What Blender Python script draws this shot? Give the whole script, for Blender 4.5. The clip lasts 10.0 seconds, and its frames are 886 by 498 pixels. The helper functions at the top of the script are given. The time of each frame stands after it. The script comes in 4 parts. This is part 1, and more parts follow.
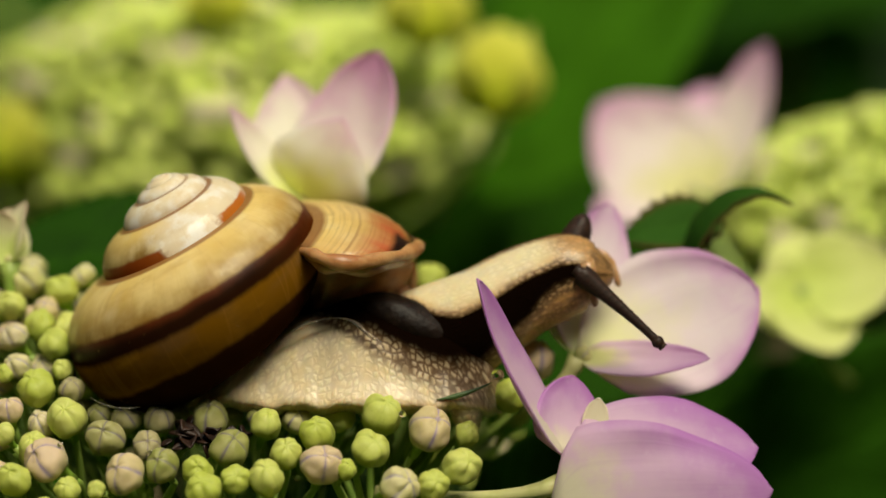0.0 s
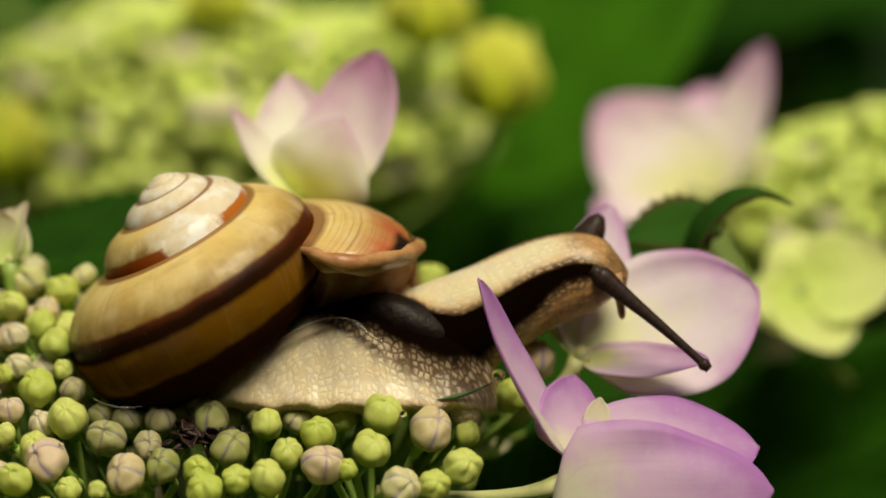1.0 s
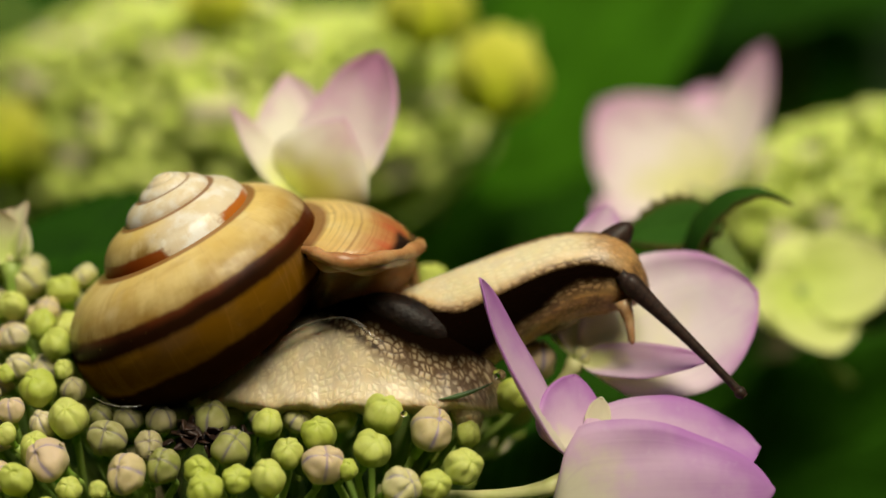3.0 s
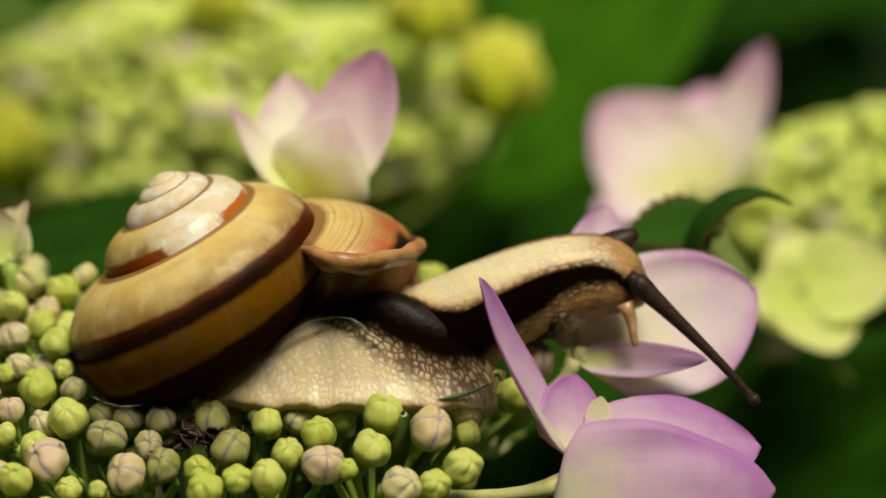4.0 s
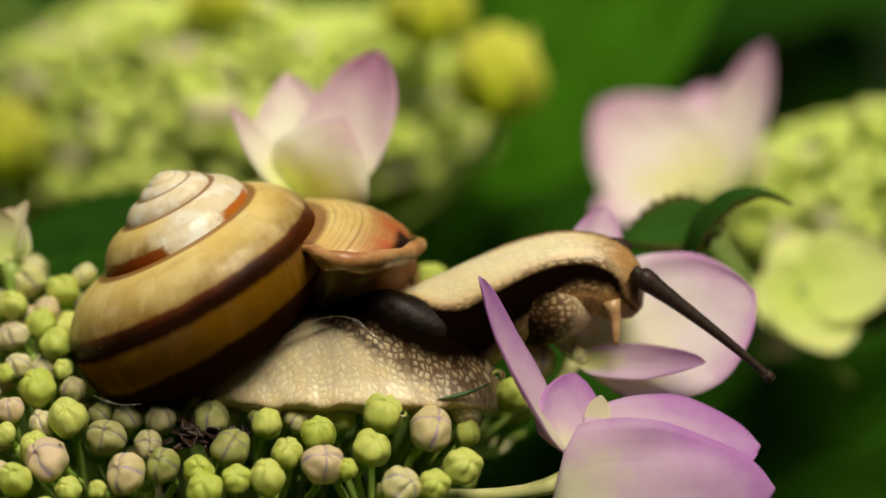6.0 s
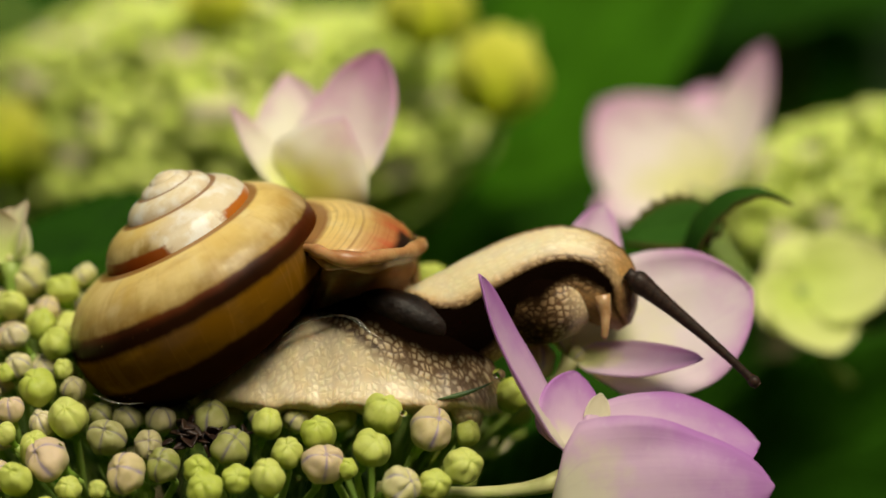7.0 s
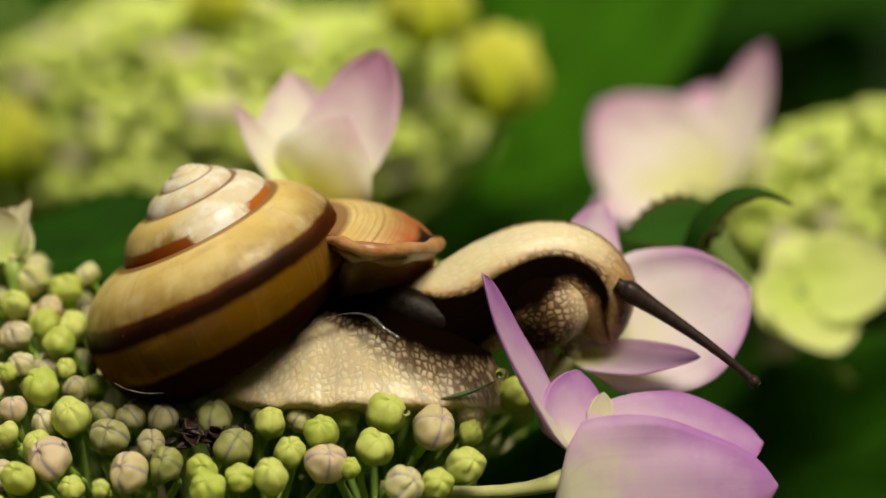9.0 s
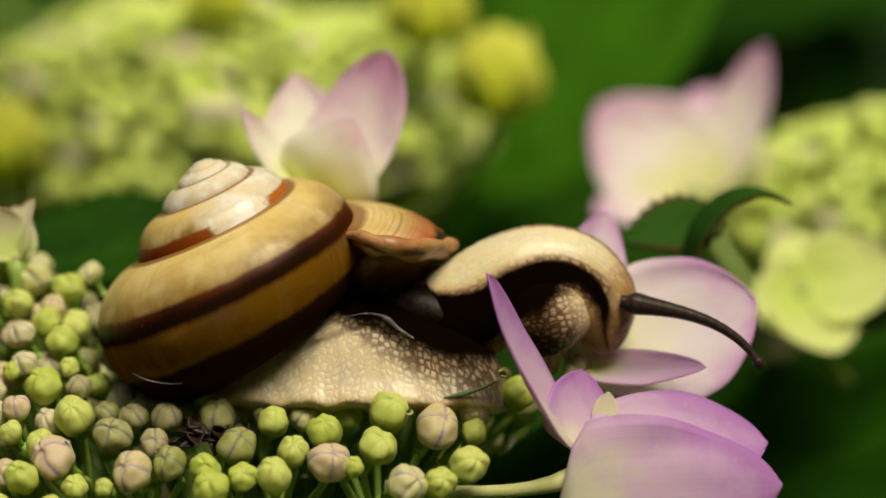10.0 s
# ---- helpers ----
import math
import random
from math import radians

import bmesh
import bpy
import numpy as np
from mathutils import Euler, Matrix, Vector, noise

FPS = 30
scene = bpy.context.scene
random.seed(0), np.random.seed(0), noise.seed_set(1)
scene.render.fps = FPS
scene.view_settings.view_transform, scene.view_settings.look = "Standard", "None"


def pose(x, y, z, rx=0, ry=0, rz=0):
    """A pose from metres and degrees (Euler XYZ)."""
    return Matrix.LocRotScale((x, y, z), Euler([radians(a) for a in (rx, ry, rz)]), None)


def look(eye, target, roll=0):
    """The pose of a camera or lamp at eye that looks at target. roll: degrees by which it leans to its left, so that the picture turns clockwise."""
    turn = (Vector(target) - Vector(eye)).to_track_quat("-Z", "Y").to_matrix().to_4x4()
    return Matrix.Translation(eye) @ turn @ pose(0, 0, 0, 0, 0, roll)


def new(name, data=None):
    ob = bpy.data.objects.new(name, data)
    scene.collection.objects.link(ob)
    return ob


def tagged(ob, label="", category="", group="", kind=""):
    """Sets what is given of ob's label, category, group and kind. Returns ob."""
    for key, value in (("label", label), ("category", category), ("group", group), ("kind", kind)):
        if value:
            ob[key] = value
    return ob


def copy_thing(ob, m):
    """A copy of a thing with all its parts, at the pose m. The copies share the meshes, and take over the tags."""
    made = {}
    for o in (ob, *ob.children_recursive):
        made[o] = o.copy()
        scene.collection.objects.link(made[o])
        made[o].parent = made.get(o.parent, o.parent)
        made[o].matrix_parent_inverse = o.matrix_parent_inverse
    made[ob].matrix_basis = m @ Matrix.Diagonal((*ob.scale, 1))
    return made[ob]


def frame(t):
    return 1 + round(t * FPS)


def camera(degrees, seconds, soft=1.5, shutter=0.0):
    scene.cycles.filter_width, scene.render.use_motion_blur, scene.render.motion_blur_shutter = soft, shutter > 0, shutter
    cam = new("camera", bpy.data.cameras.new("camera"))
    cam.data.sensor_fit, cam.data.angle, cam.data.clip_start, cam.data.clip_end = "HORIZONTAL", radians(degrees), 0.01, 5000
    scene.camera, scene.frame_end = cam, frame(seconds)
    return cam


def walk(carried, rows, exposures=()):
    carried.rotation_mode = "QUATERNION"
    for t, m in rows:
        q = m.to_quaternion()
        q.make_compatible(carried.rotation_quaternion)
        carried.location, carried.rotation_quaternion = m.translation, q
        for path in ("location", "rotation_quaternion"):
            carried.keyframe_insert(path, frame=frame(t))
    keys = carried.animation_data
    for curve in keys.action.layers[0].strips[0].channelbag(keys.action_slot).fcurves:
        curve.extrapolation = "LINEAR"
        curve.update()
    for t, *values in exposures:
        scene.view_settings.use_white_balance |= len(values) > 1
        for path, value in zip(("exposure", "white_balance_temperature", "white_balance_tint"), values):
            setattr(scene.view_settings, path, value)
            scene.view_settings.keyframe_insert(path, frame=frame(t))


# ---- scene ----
# The stage: a slanted frame of millimetres about the snail, x to the right, y away, z up,
# 0.8 m above the soil of the garden bed and leaning 10 degrees with the lens.
MM = 0.001
REACH = 298.0
TILT = -10.0
STAGE = pose(0, 0, 0.8, TILT)


def spot(u, v, d=0.0):
    """A place on the stage: u, v in millimetres in the plane of sharpness, carried d millimetres away along the view."""
    k = 1 + d / REACH
    return Vector((u * k, d, v * k))


def lift(m):
    """A pose in stage millimetres as a pose in metres."""
    m = m.copy()
    m.translation = m.translation * MM
    return m


def T(p):
    return Matrix.Translation(Vector(p))


# ---- camera ----
cam = camera(15.0, 10.0, soft=1.6)
cam.data.dof.use_dof = True
cam.data.dof.focus_distance = 0.298
cam.data.dof.aperture_fstop = 10.5
cam.data.dof.aperture_blades = 7
CAMERA_POSE = STAGE @ pose(0, -REACH * MM, 0, 90)
walk(cam, [(0.0, CAMERA_POSE), (10.0, CAMERA_POSE)], exposures=[(0.0, -0.20, 7500, 2), (10.0, -0.20, 7500, 2)])

# ---- light ----
world = bpy.data.worlds.new("sky")
scene.world = world
world.use_nodes = True
wn = world.node_tree.nodes
sky = wn.new("ShaderNodeTexSky")
sky.sky_type = "NISHITA"
sky.sun_disc = False
SUN_UP, SUN_TURN = 60.0, 158.0
sky.sun_elevation, sky.sun_rotation = radians(SUN_UP), radians(SUN_TURN)
world.node_tree.links.new(sky.outputs[0], wn["Background"].inputs[0])
wn["Background"].inputs[1].default_value = 0.10
sun_data = bpy.data.lights.new("sun", "SUN")
sun_data.energy, sun_data.angle, sun_data.color = 4.0, radians(30), (1.0, 0.94, 0.84)
sun = new("sun", sun_data)
e, r = radians(SUN_UP), radians(SUN_TURN)
sun_way = Vector((math.sin(r) * math.cos(e), math.cos(r) * math.cos(e), math.sin(e)))
sun.matrix_basis = look(sun_way * 3 + Vector((0, 0, 0.8)), (0, 0, 0.8))


# ---- materials ----
class Mat:
    """A small node builder."""

    def __init__(self, name):
        self.m = bpy.data.materials.new(name)
        self.m.use_nodes = True
        self.t = self.m.node_tree
        self.n = self.t.nodes
        self.b = self.n["Principled BSDF"]
        self.out = self.n["Material Output"]

    def link(self, a, b):
        self.t.links.new(a, b)

    def put(self, socket, v):
        if isinstance(v, bpy.types.NodeSocket):
            self.link(v, socket)
        elif isinstance(v, (tuple, list)) and len(v) == 3 and socket.type == "RGBA":
            socket.default_value = (*v, 1)
        else:
            socket.default_value = v

    def attr(self, name):
        a = self.n.new("ShaderNodeAttribute")
        a.attribute_name = name
        s = self.n.new("ShaderNodeSeparateColor")
        self.link(a.outputs["Color"], s.inputs[0])
        return s.outputs

    def coord(self, which="Object"):
        return self.n.new("ShaderNodeTexCoord").outputs[which]

    def uv(self):
        a = self.n.new("ShaderNodeUVMap")
        a.uv_map = "map"
        return a.outputs[0]

    def split(self, v):
        s = self.n.new("ShaderNodeSeparateXYZ")
        self.link(v, s.inputs[0])
        return s.outputs

    def scaled(self, v, s):
        g = self.n.new("ShaderNodeMapping")
        self.link(v, g.inputs[0])
        g.inputs["Scale"].default_value = s
        return g.outputs[0]

    def noise(self, v, scale, detail=3.0, rough=0.55, distort=0.0):
        g = self.n.new("ShaderNodeTexNoise")
        self.link(v, g.inputs["Vector"])
        g.inputs["Scale"].default_value = scale
        g.inputs["Detail"].default_value = detail
        g.inputs["Roughness"].default_value = rough
        g.inputs["Distortion"].default_value = distort
        return g.outputs[0]

    def cells(self, v, scale, edge=True, rnd=1.0):
        g = self.n.new("ShaderNodeTexVoronoi")
        g.feature = "DISTANCE_TO_EDGE" if edge else "F1"
        self.link(v, g.inputs["Vector"])
        g.inputs["Scale"].default_value = scale
        g.inputs["Randomness"].default_value = rnd
        return g.outputs["Distance"]

    def math(self, op, a, b=0.0, c=0.0, clamp=False):
        g = self.n.new("ShaderNodeMath")
        g.operation, g.use_clamp = op, clamp
        for i, v in enumerate((a, b, c)):
            self.put(g.inputs[i], v)
        return g.outputs[0]

    def step(self, v, lo, hi, a=0.0, b=1.0):
        g = self.n.new("ShaderNodeMapRange")
        g.interpolation_type = "SMOOTHSTEP"
        for i, x in enumerate((v, lo, hi, a, b)):
            self.put(g.inputs[i], x)
        return g.outputs[0]

    def mix(self, f, a, b, blend="MIX"):
        g = self.n.new("ShaderNodeMix")
        g.data_type, g.blend_type = "RGBA", blend
        self.put(g.inputs[0], f)
        self.put(g.inputs[6], a)
        self.put(g.inputs[7], b)
        return g.outputs[2]

    def random(self):
        return self.n.new("ShaderNodeObjectInfo").outputs["Random"]

    def bump(self, h, strength, dist, under=None):
        g = self.n.new("ShaderNodeBump")
        g.inputs["Strength"].default_value = strength
        g.inputs["Distance"].default_value = dist
        self.link(h, g.inputs["Height"])
        if under is not None:
            self.link(under, g.inputs["Normal"])
        self.link(g.outputs[0], self.b.inputs["Normal"])
        return g.outputs[0]

    def set(self, **kw):
        names = {"color": "Base Color", "rough": "Roughness", "coat": "Coat Weight", "coat_rough": "Coat Roughness",
                 "sss": "Subsurface Weight", "sss_scale": "Subsurface Scale", "sss_radius": "Subsurface Radius",
                 "spec": "Specular IOR Level", "trans": "Transmission Weight", "ior": "IOR", "sheen": "Sheen Weight"}
        for k, v in kw.items():
            self.put(self.b.inputs[names[k]], v)
        return self

    def through_light(self, color, amount):
        """Thin living tissue: some light passes to the other side."""
        g = self.n.new("ShaderNodeBsdfTranslucent")
        self.put(g.inputs[0], color)
        x = self.n.new("ShaderNodeMixShader")
        x.inputs[0].default_value = amount
        self.link(self.b.outputs[0], x.inputs[1])
        self.link(g.outputs[0], x.inputs[2])
        self.link(x.outputs[0], self.out.inputs[0])
        return self


def shell_material():
    m = Mat("shell")
    u, v, _ = m.split(m.uv())          # u: turns, v: angle round the tube
    p = m.coord()
    wob = m.math("ADD", m.math("MULTIPLY", m.math("SUBTRACT", m.noise(p, 90, 3), 0.5), 0.12), m.math("MULTIPLY", m.math("SUBTRACT", m.noise(m.scaled(m.uv(), (40, 1.2, 1)), 1.0, 3), 0.5), 0.09))
    vv = m.math("ADD", v, wob)
    grow = m.noise(m.scaled(m.uv(), (60, 0.35, 1)), 1.0, 4, 0.6)
    grow2 = m.noise(m.scaled(m.uv(), (9, 0.2, 1)), 1.0, 2)
    fine = m.noise(m.scaled(m.uv(), (220, 0.5, 1)), 1.0, 2)
    # cream above, golden brown below, darkened further to put underside shade into the colour
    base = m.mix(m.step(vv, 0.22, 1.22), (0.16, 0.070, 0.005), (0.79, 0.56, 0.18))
    upper = m.step(vv, 0.15, 0.6)
    base = m.mix(m.math("MULTIPLY", m.step(vv, 0.2, 0.6), m.step(m.noise(m.scaled(m.uv(), (16, 1.1, 1)), 1.0, 3), 0.48, 0.72, 0, 0.55)), base, (0.74, 0.60, 0.34))
    base = m.mix(m.math("MULTIPLY", m.step(grow, 0.40, 0.75, 0, 0.16), upper), base, (0.72, 0.52, 0.25))
    base = m.mix(m.step(grow2, 0.55, 0.75, 0, 0.5), base, (0.48, 0.25, 0.06))
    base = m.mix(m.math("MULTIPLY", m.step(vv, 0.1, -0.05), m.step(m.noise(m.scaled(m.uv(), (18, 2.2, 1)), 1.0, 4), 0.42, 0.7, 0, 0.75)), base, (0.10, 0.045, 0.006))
    rest = m.noise(m.scaled(m.uv(), (26, 0.12, 1)), 1.0, 1)
    base = m.mix(m.math("MULTIPLY", m.step(m.math("ABSOLUTE", m.math("SUBTRACT", rest, 0.5)), 0.012, 0.0), 0.16), base, (0.34, 0.16, 0.035))
    base = m.mix(m.math("MULTIPLY", m.step(m.noise(p, 150, 4), 0.42, 0.66, 0, 0.55), upper), base, (0.86, 0.68, 0.31))
    base = m.mix(m.step(m.noise(m.scaled(m.uv(), (7, 1.6, 1)), 1.0, 4), 0.5, 0.72, 0, 0.45), base, (0.45, 0.235, 0.035))
    # pale, worn upper whorls, with the band rubbed off along one stretch
    ragged = m.math("ADD", u, m.math("MULTIPLY", m.math("SUBTRACT", m.noise(p, 420, 4), 0.5), 0.12))
    worn = m.step(ragged, -1.68, -1.80, 0.0, 0.8)
    rubbed = m.math("MULTIPLY", m.step(ragged, -1.74, -1.77), m.step(ragged, -1.91, -1.875))
    worn = m.math("MULTIPLY", worn, m.step(m.noise(p, 200, 4), 0.2, 0.6, 0.7, 1.0))
    worn = m.math("MAXIMUM", worn, m.math("MULTIPLY", rubbed, m.step(vv, 0.9, 0.5, 0.2, 1.0)))
    base = m.mix(worn, base, m.mix(m.step(m.noise(p, 500, 3), 0.4, 0.65), (0.80, 0.68, 0.49), (0.93, 0.90, 0.83)))
    mid = m.math("MULTIPLY", m.step(vv, -0.02, 0.11), m.step(vv, 0.44, 0.35))
    smudge = m.math("MULTIPLY", m.math("MULTIPLY", m.step(vv, -0.30, -0.05), m.step(vv, 0.2, 0.1)), m.step(m.noise(m.scaled(m.uv(), (5, 1.2, 1)), 1.0, 3), 0.45, 0.65, 0, 0.55))
    low = m.math("MULTIPLY", m.step(vv, -1.95, -1.70), m.step(vv, -0.45, -0.55))
    suture = m.step(v, 1.25, 1.33)
    keep = m.math("MULTIPLY", m.math("SUBTRACT", 1.0, m.math("MULTIPLY", rubbed, 0.97)), m.step(u, -2.06, -1.98, 0.08, 1.0))
    streak = m.step(m.noise(m.scaled(m.uv(), (14, 0.6, 1)), 1.0, 3), 0.3, 0.7, 0.965, 1.0)
    old = m.step(u, -1.25, -0.85)
    brown = m.mix(old, m.mix(m.step(u, -1.95, -1.65), (0.46, 0.13, 0.014), (0.20, 0.040, 0.006)), (0.015, 0.0045, 0.002))
    brown = m.mix(m.math("MULTIPLY", m.math("MULTIPLY", m.step(vv, 0.22, 0.38), old), m.step(m.noise(m.scaled(m.uv(), (10, 0.8, 1)), 1.0, 3), 0.35, 0.65, 0.1, 0.7)), brown, (0.13, 0.026, 0.008))
    c = m.mix(m.math("MULTIPLY", smudge, m.step(u, -1.2, -1.0)), base, (0.16, 0.085, 0.04))
    c = m.mix(m.math("MULTIPLY", m.math("MULTIPLY", mid, keep), streak), c, brown)
    c = m.mix(m.math("MULTIPLY", low, streak), c, (0.026, 0.008, 0.003))
    c = m.mix(m.math("MULTIPLY", suture, m.step(u, -3.5, -2.6, 0.12, 0.85)), c, (0.24, 0.085, 0.018))
    lip = m.step(m.math("ADD", u, m.math("MULTIPLY", v, -0.05)), -0.06, 0.01)
    along = m.noise(m.scaled(m.uv(), (3, 26, 1)), 1.0, 3)
    c = m.mix(m.math("MULTIPLY", lip, 0.25), c, (0.52, 0.24, 0.15))
    c = m.mix(m.math("MULTIPLY", m.step(u, -0.2, -0.05), m.step(along, 0.45, 0.7, 0, 0.6)), c, (0.24, 0.11, 0.035))
    flush = m.math("MULTIPLY", m.math("MULTIPLY", m.step(v, 1.0, 0.62), m.step(v, 0.36, 0.5)), m.step(u, -0.10, -0.02))
    c = m.mix(m.math("MULTIPLY", flush, m.step(grow, 0.3, 0.7, 0.45, 0.95)), c, (0.50, 0.095, 0.035))
    end = m.math("MULTIPLY", m.math("MULTIPLY", m.step(v, 0.62, 0.52), m.step(v, 0.30, 0.40)), m.step(u, -0.025, -0.005))
    c = m.mix(end, c, (0.020, 0.008, 0.006))
    spots = m.math("MULTIPLY", m.step(m.noise(p, 700, 2), 0.70, 0.78), 0.6)
    c = m.mix(spots, c, (0.20, 0.11, 0.04))
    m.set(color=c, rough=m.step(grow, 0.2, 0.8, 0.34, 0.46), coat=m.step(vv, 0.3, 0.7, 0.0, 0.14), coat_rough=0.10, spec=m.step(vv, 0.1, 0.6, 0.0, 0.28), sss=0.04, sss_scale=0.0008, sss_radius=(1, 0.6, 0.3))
    h = m.math("ADD", m.math("MULTIPLY", grow, 0.7), m.math("MULTIPLY", fine, 0.3))
    m.bump(h, 0.28, 0.00014)
    return m.m


def skin_material(name, scale=1.75, pale=(0.75, 0.61, 0.38), groove=(0.36, 0.22, 0.13)):
    m = Mat(name)
    dark, warm, cell = m.attr("pigment")[:3]
    uv = m.uv()
    n = m.noise(uv, 0.55, 3)
    patch = m.noise(uv, 0.22, 2)
    wav = m.n.new("ShaderNodeTexNoise")
    wav.inputs["Scale"].default_value = 0.6
    m.link(uv, wav.inputs["Vector"])
    add = m.n.new("ShaderNodeVectorMath")
    add.operation = "MULTIPLY_ADD"
    m.link(wav.outputs["Color"], add.inputs[0])
    add.inputs[1].default_value = (0.9, 0.9, 0.0)
    m.link(uv, add.inputs[2])
    flat = m.scaled(add.outputs[0], (1, 1, 0))
    edge = m.cells(flat, scale, True, 0.62)
    gap = m.step(edge, 0.26, 0.0)
    c = m.mix(m.math("MULTIPLY", m.step(n, 0.3, 0.75), 0.6), pale, (0.82, 0.74, 0.58))
    c = m.mix(m.step(patch, 0.45, 0.7, 0.0, 0.35), c, (0.74, 0.60, 0.26))
    c = m.mix(warm, c, (0.55, 0.25, 0.055))
    c = m.mix(m.math("MULTIPLY", m.math("MULTIPLY", gap, cell), m.step(n, 0.3, 0.65, 0.10, 0.36)), c, groove)
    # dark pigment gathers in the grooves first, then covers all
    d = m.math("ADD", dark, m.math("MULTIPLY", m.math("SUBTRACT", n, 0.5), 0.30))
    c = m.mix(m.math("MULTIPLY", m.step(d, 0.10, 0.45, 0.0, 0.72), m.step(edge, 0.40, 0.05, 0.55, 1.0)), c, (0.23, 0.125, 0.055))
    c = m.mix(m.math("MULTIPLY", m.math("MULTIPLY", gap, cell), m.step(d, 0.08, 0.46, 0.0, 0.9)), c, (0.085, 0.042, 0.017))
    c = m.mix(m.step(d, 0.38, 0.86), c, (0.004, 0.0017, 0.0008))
    wet = m.step(d, 0.65, 0.35)
    m.set(color=c, rough=0.42, coat=m.math("MULTIPLY", wet, 0.20), coat_rough=0.12, sss=m.math("MULTIPLY", wet, 0.3), sss_scale=0.0010, sss_radius=(1.0, 0.55, 0.3),
          spec=m.math("MULTIPLY", wet, 0.35))
    h = m.math("ADD", m.math("MULTIPLY", m.step(edge, 0.0, 0.48), m.math("ADD", m.math("MULTIPLY", cell, 0.8), 0.2)), m.math("MULTIPLY", m.noise(uv, 3.0, 3), 0.12))
    m.bump(h, 0.36, 0.00013)
    return m.m


def flesh_material(name, a, b, rough=0.3, size=500, coat=0.16, bump=0.00012):
    m = Mat(name)
    p = m.coord()
    n = m.noise(p, size, 4)
    m.set(color=m.mix(m.step(n, 0.3, 0.7), a, b), rough=rough, coat=coat, coat_rough=0.2, spec=0.5 if coat > 0.1 else 0.16, sss=0.15, sss_scale=0.0008)
    m.bump(m.noise(p, size * 2.5, 3), 0.4, bump)
    return m.m


def bud_material(name, a, b, seam, stalk):
    m = Mat(name)
    s, k, top = m.attr("pigment")[:3]
    p = m.coord()
    rnd = m.random()
    n = m.noise(p, 900, 3)
    c = m.mix(rnd, a, b)
    c = m.mix(m.step(n, 0.35, 0.75, 0.0, 0.35), c, tuple(min(1, x * 1.25 + 0.02) for x in b))
    c = m.mix(m.step(m.split(p)[2], 0.0004, -0.0009, 0.0, 0.45), c, stalk)
    speck = m.step(m.noise(p, 2600, 2), 0.62, 0.75, 0, 0.3)
    c = m.mix(speck, c, tuple(x * 0.7 for x in a))
    c = m.mix(m.math("MULTIPLY", s, m.step(m.noise(p, 800, 2), 0.25, 0.6, 0.35, 1.0)), c, seam)
    c = m.mix(k, c, stalk)
    m.set(color=c, rough=0.55, spec=0.35, sss=0.15, sss_scale=0.0007, sss_radius=(0.8, 1.0, 0.3))
    m.bump(m.noise(p, 1900, 4), 0.5, 0.00016)
    return m.m


def sepal_material(name, edge, mid, base, clear=0.35, reach=0.5, side=0.3):
    m = Mat(name)
    s, w, _ = m.split(m.uv())
    p = m.coord()
    aw = m.math("ABSOLUTE", w)
    n = m.noise(p, 260, 4)
    rim = m.math("ADD", m.math("MULTIPLY", s, 0.75), m.math("MULTIPLY", m.math("POWER", aw, 2.0), side))
    rim = m.math("ADD", rim, m.math("MULTIPLY", m.math("SUBTRACT", n, 0.5), 0.5))
    c = m.mix(m.step(rim, 0.08, reach), base, mid)
    c = m.mix(m.step(rim, reach * 0.9, reach + 0.5), c, edge)
    vein = m.noise(m.scaled(m.uv(), (1.6, 16, 1)), 1.0, 3, 0.5, 0.6)
    c = m.mix(m.step(vein, 0.55, 0.75, 0, 0.12), c, tuple(x * 0.8 for x in edge))
    c = m.mix(m.step(m.noise(p, 900, 2), 0.6, 0.8, 0, 0.15), c, (0.9, 0.85, 0.88))
    m.set(color=c, rough=0.55, spec=0.3, sheen=0.1)
    m.bump(m.math("ADD", m.math("MULTIPLY", vein, 0.7), m.math("MULTIPLY", m.noise(p, 1500, 2), 0.3)), 0.16, 0.0002)
    m.through_light(c, clear)
    return m.m


def leaf_material(name, a, b, rim=None):
    m = Mat(name)
    s, w, _ = m.split(m.uv())
    p = m.coord()
    aw = m.math("ABSOLUTE", w)
    n = m.noise(p, 60, 4)
    c = m.mix(m.step(n, 0.3, 0.7), a, b)
    c = m.mix(m.math("MULTIPLY", m.random(), 0.5), c, tuple(x * 1.6 for x in b))
    rib = m.math("SUBTRACT", m.math("MULTIPLY", s, 9.0), m.math("MULTIPLY", aw, 3.0))
    side = m.math("ABSOLUTE", m.math("SUBTRACT", m.math("FRACT", rib), 0.5))
    veins = m.math("MAXIMUM", m.step(side, 0.08, 0.02), m.step(aw, 0.05, 0.015))
    c = m.mix(m.math("MULTIPLY", veins, 0.5), c, tuple(min(1, x * 2.2) for x in b))
    if rim:
        c = m.mix(m.step(m.math("ADD", aw, m.math("MULTIPLY", n, 0.3)), 0.92, 1.12), c, rim)
    m.set(color=c, rough=0.75, spec=0.1)
    m.bump(m.math("SUBTRACT", m.math("MULTIPLY", m.noise(p, 300, 3), 0.5), veins), 0.5, 0.0006)
    m.through_light(tuple(x * 1.5 for x in b), 0.25)
    return m.m


def plain_material(name, a, b, rough=0.6, size=80, bump=0.0003):
    m = Mat(name)
    p = m.coord()
    n = m.noise(p, size, 5)
    m.set(color=m.mix(m.step(n, 0.3, 0.72), a, b), rough=rough)
    m.bump(m.noise(p, size * 3, 4), 0.5, bump)
    return m.m


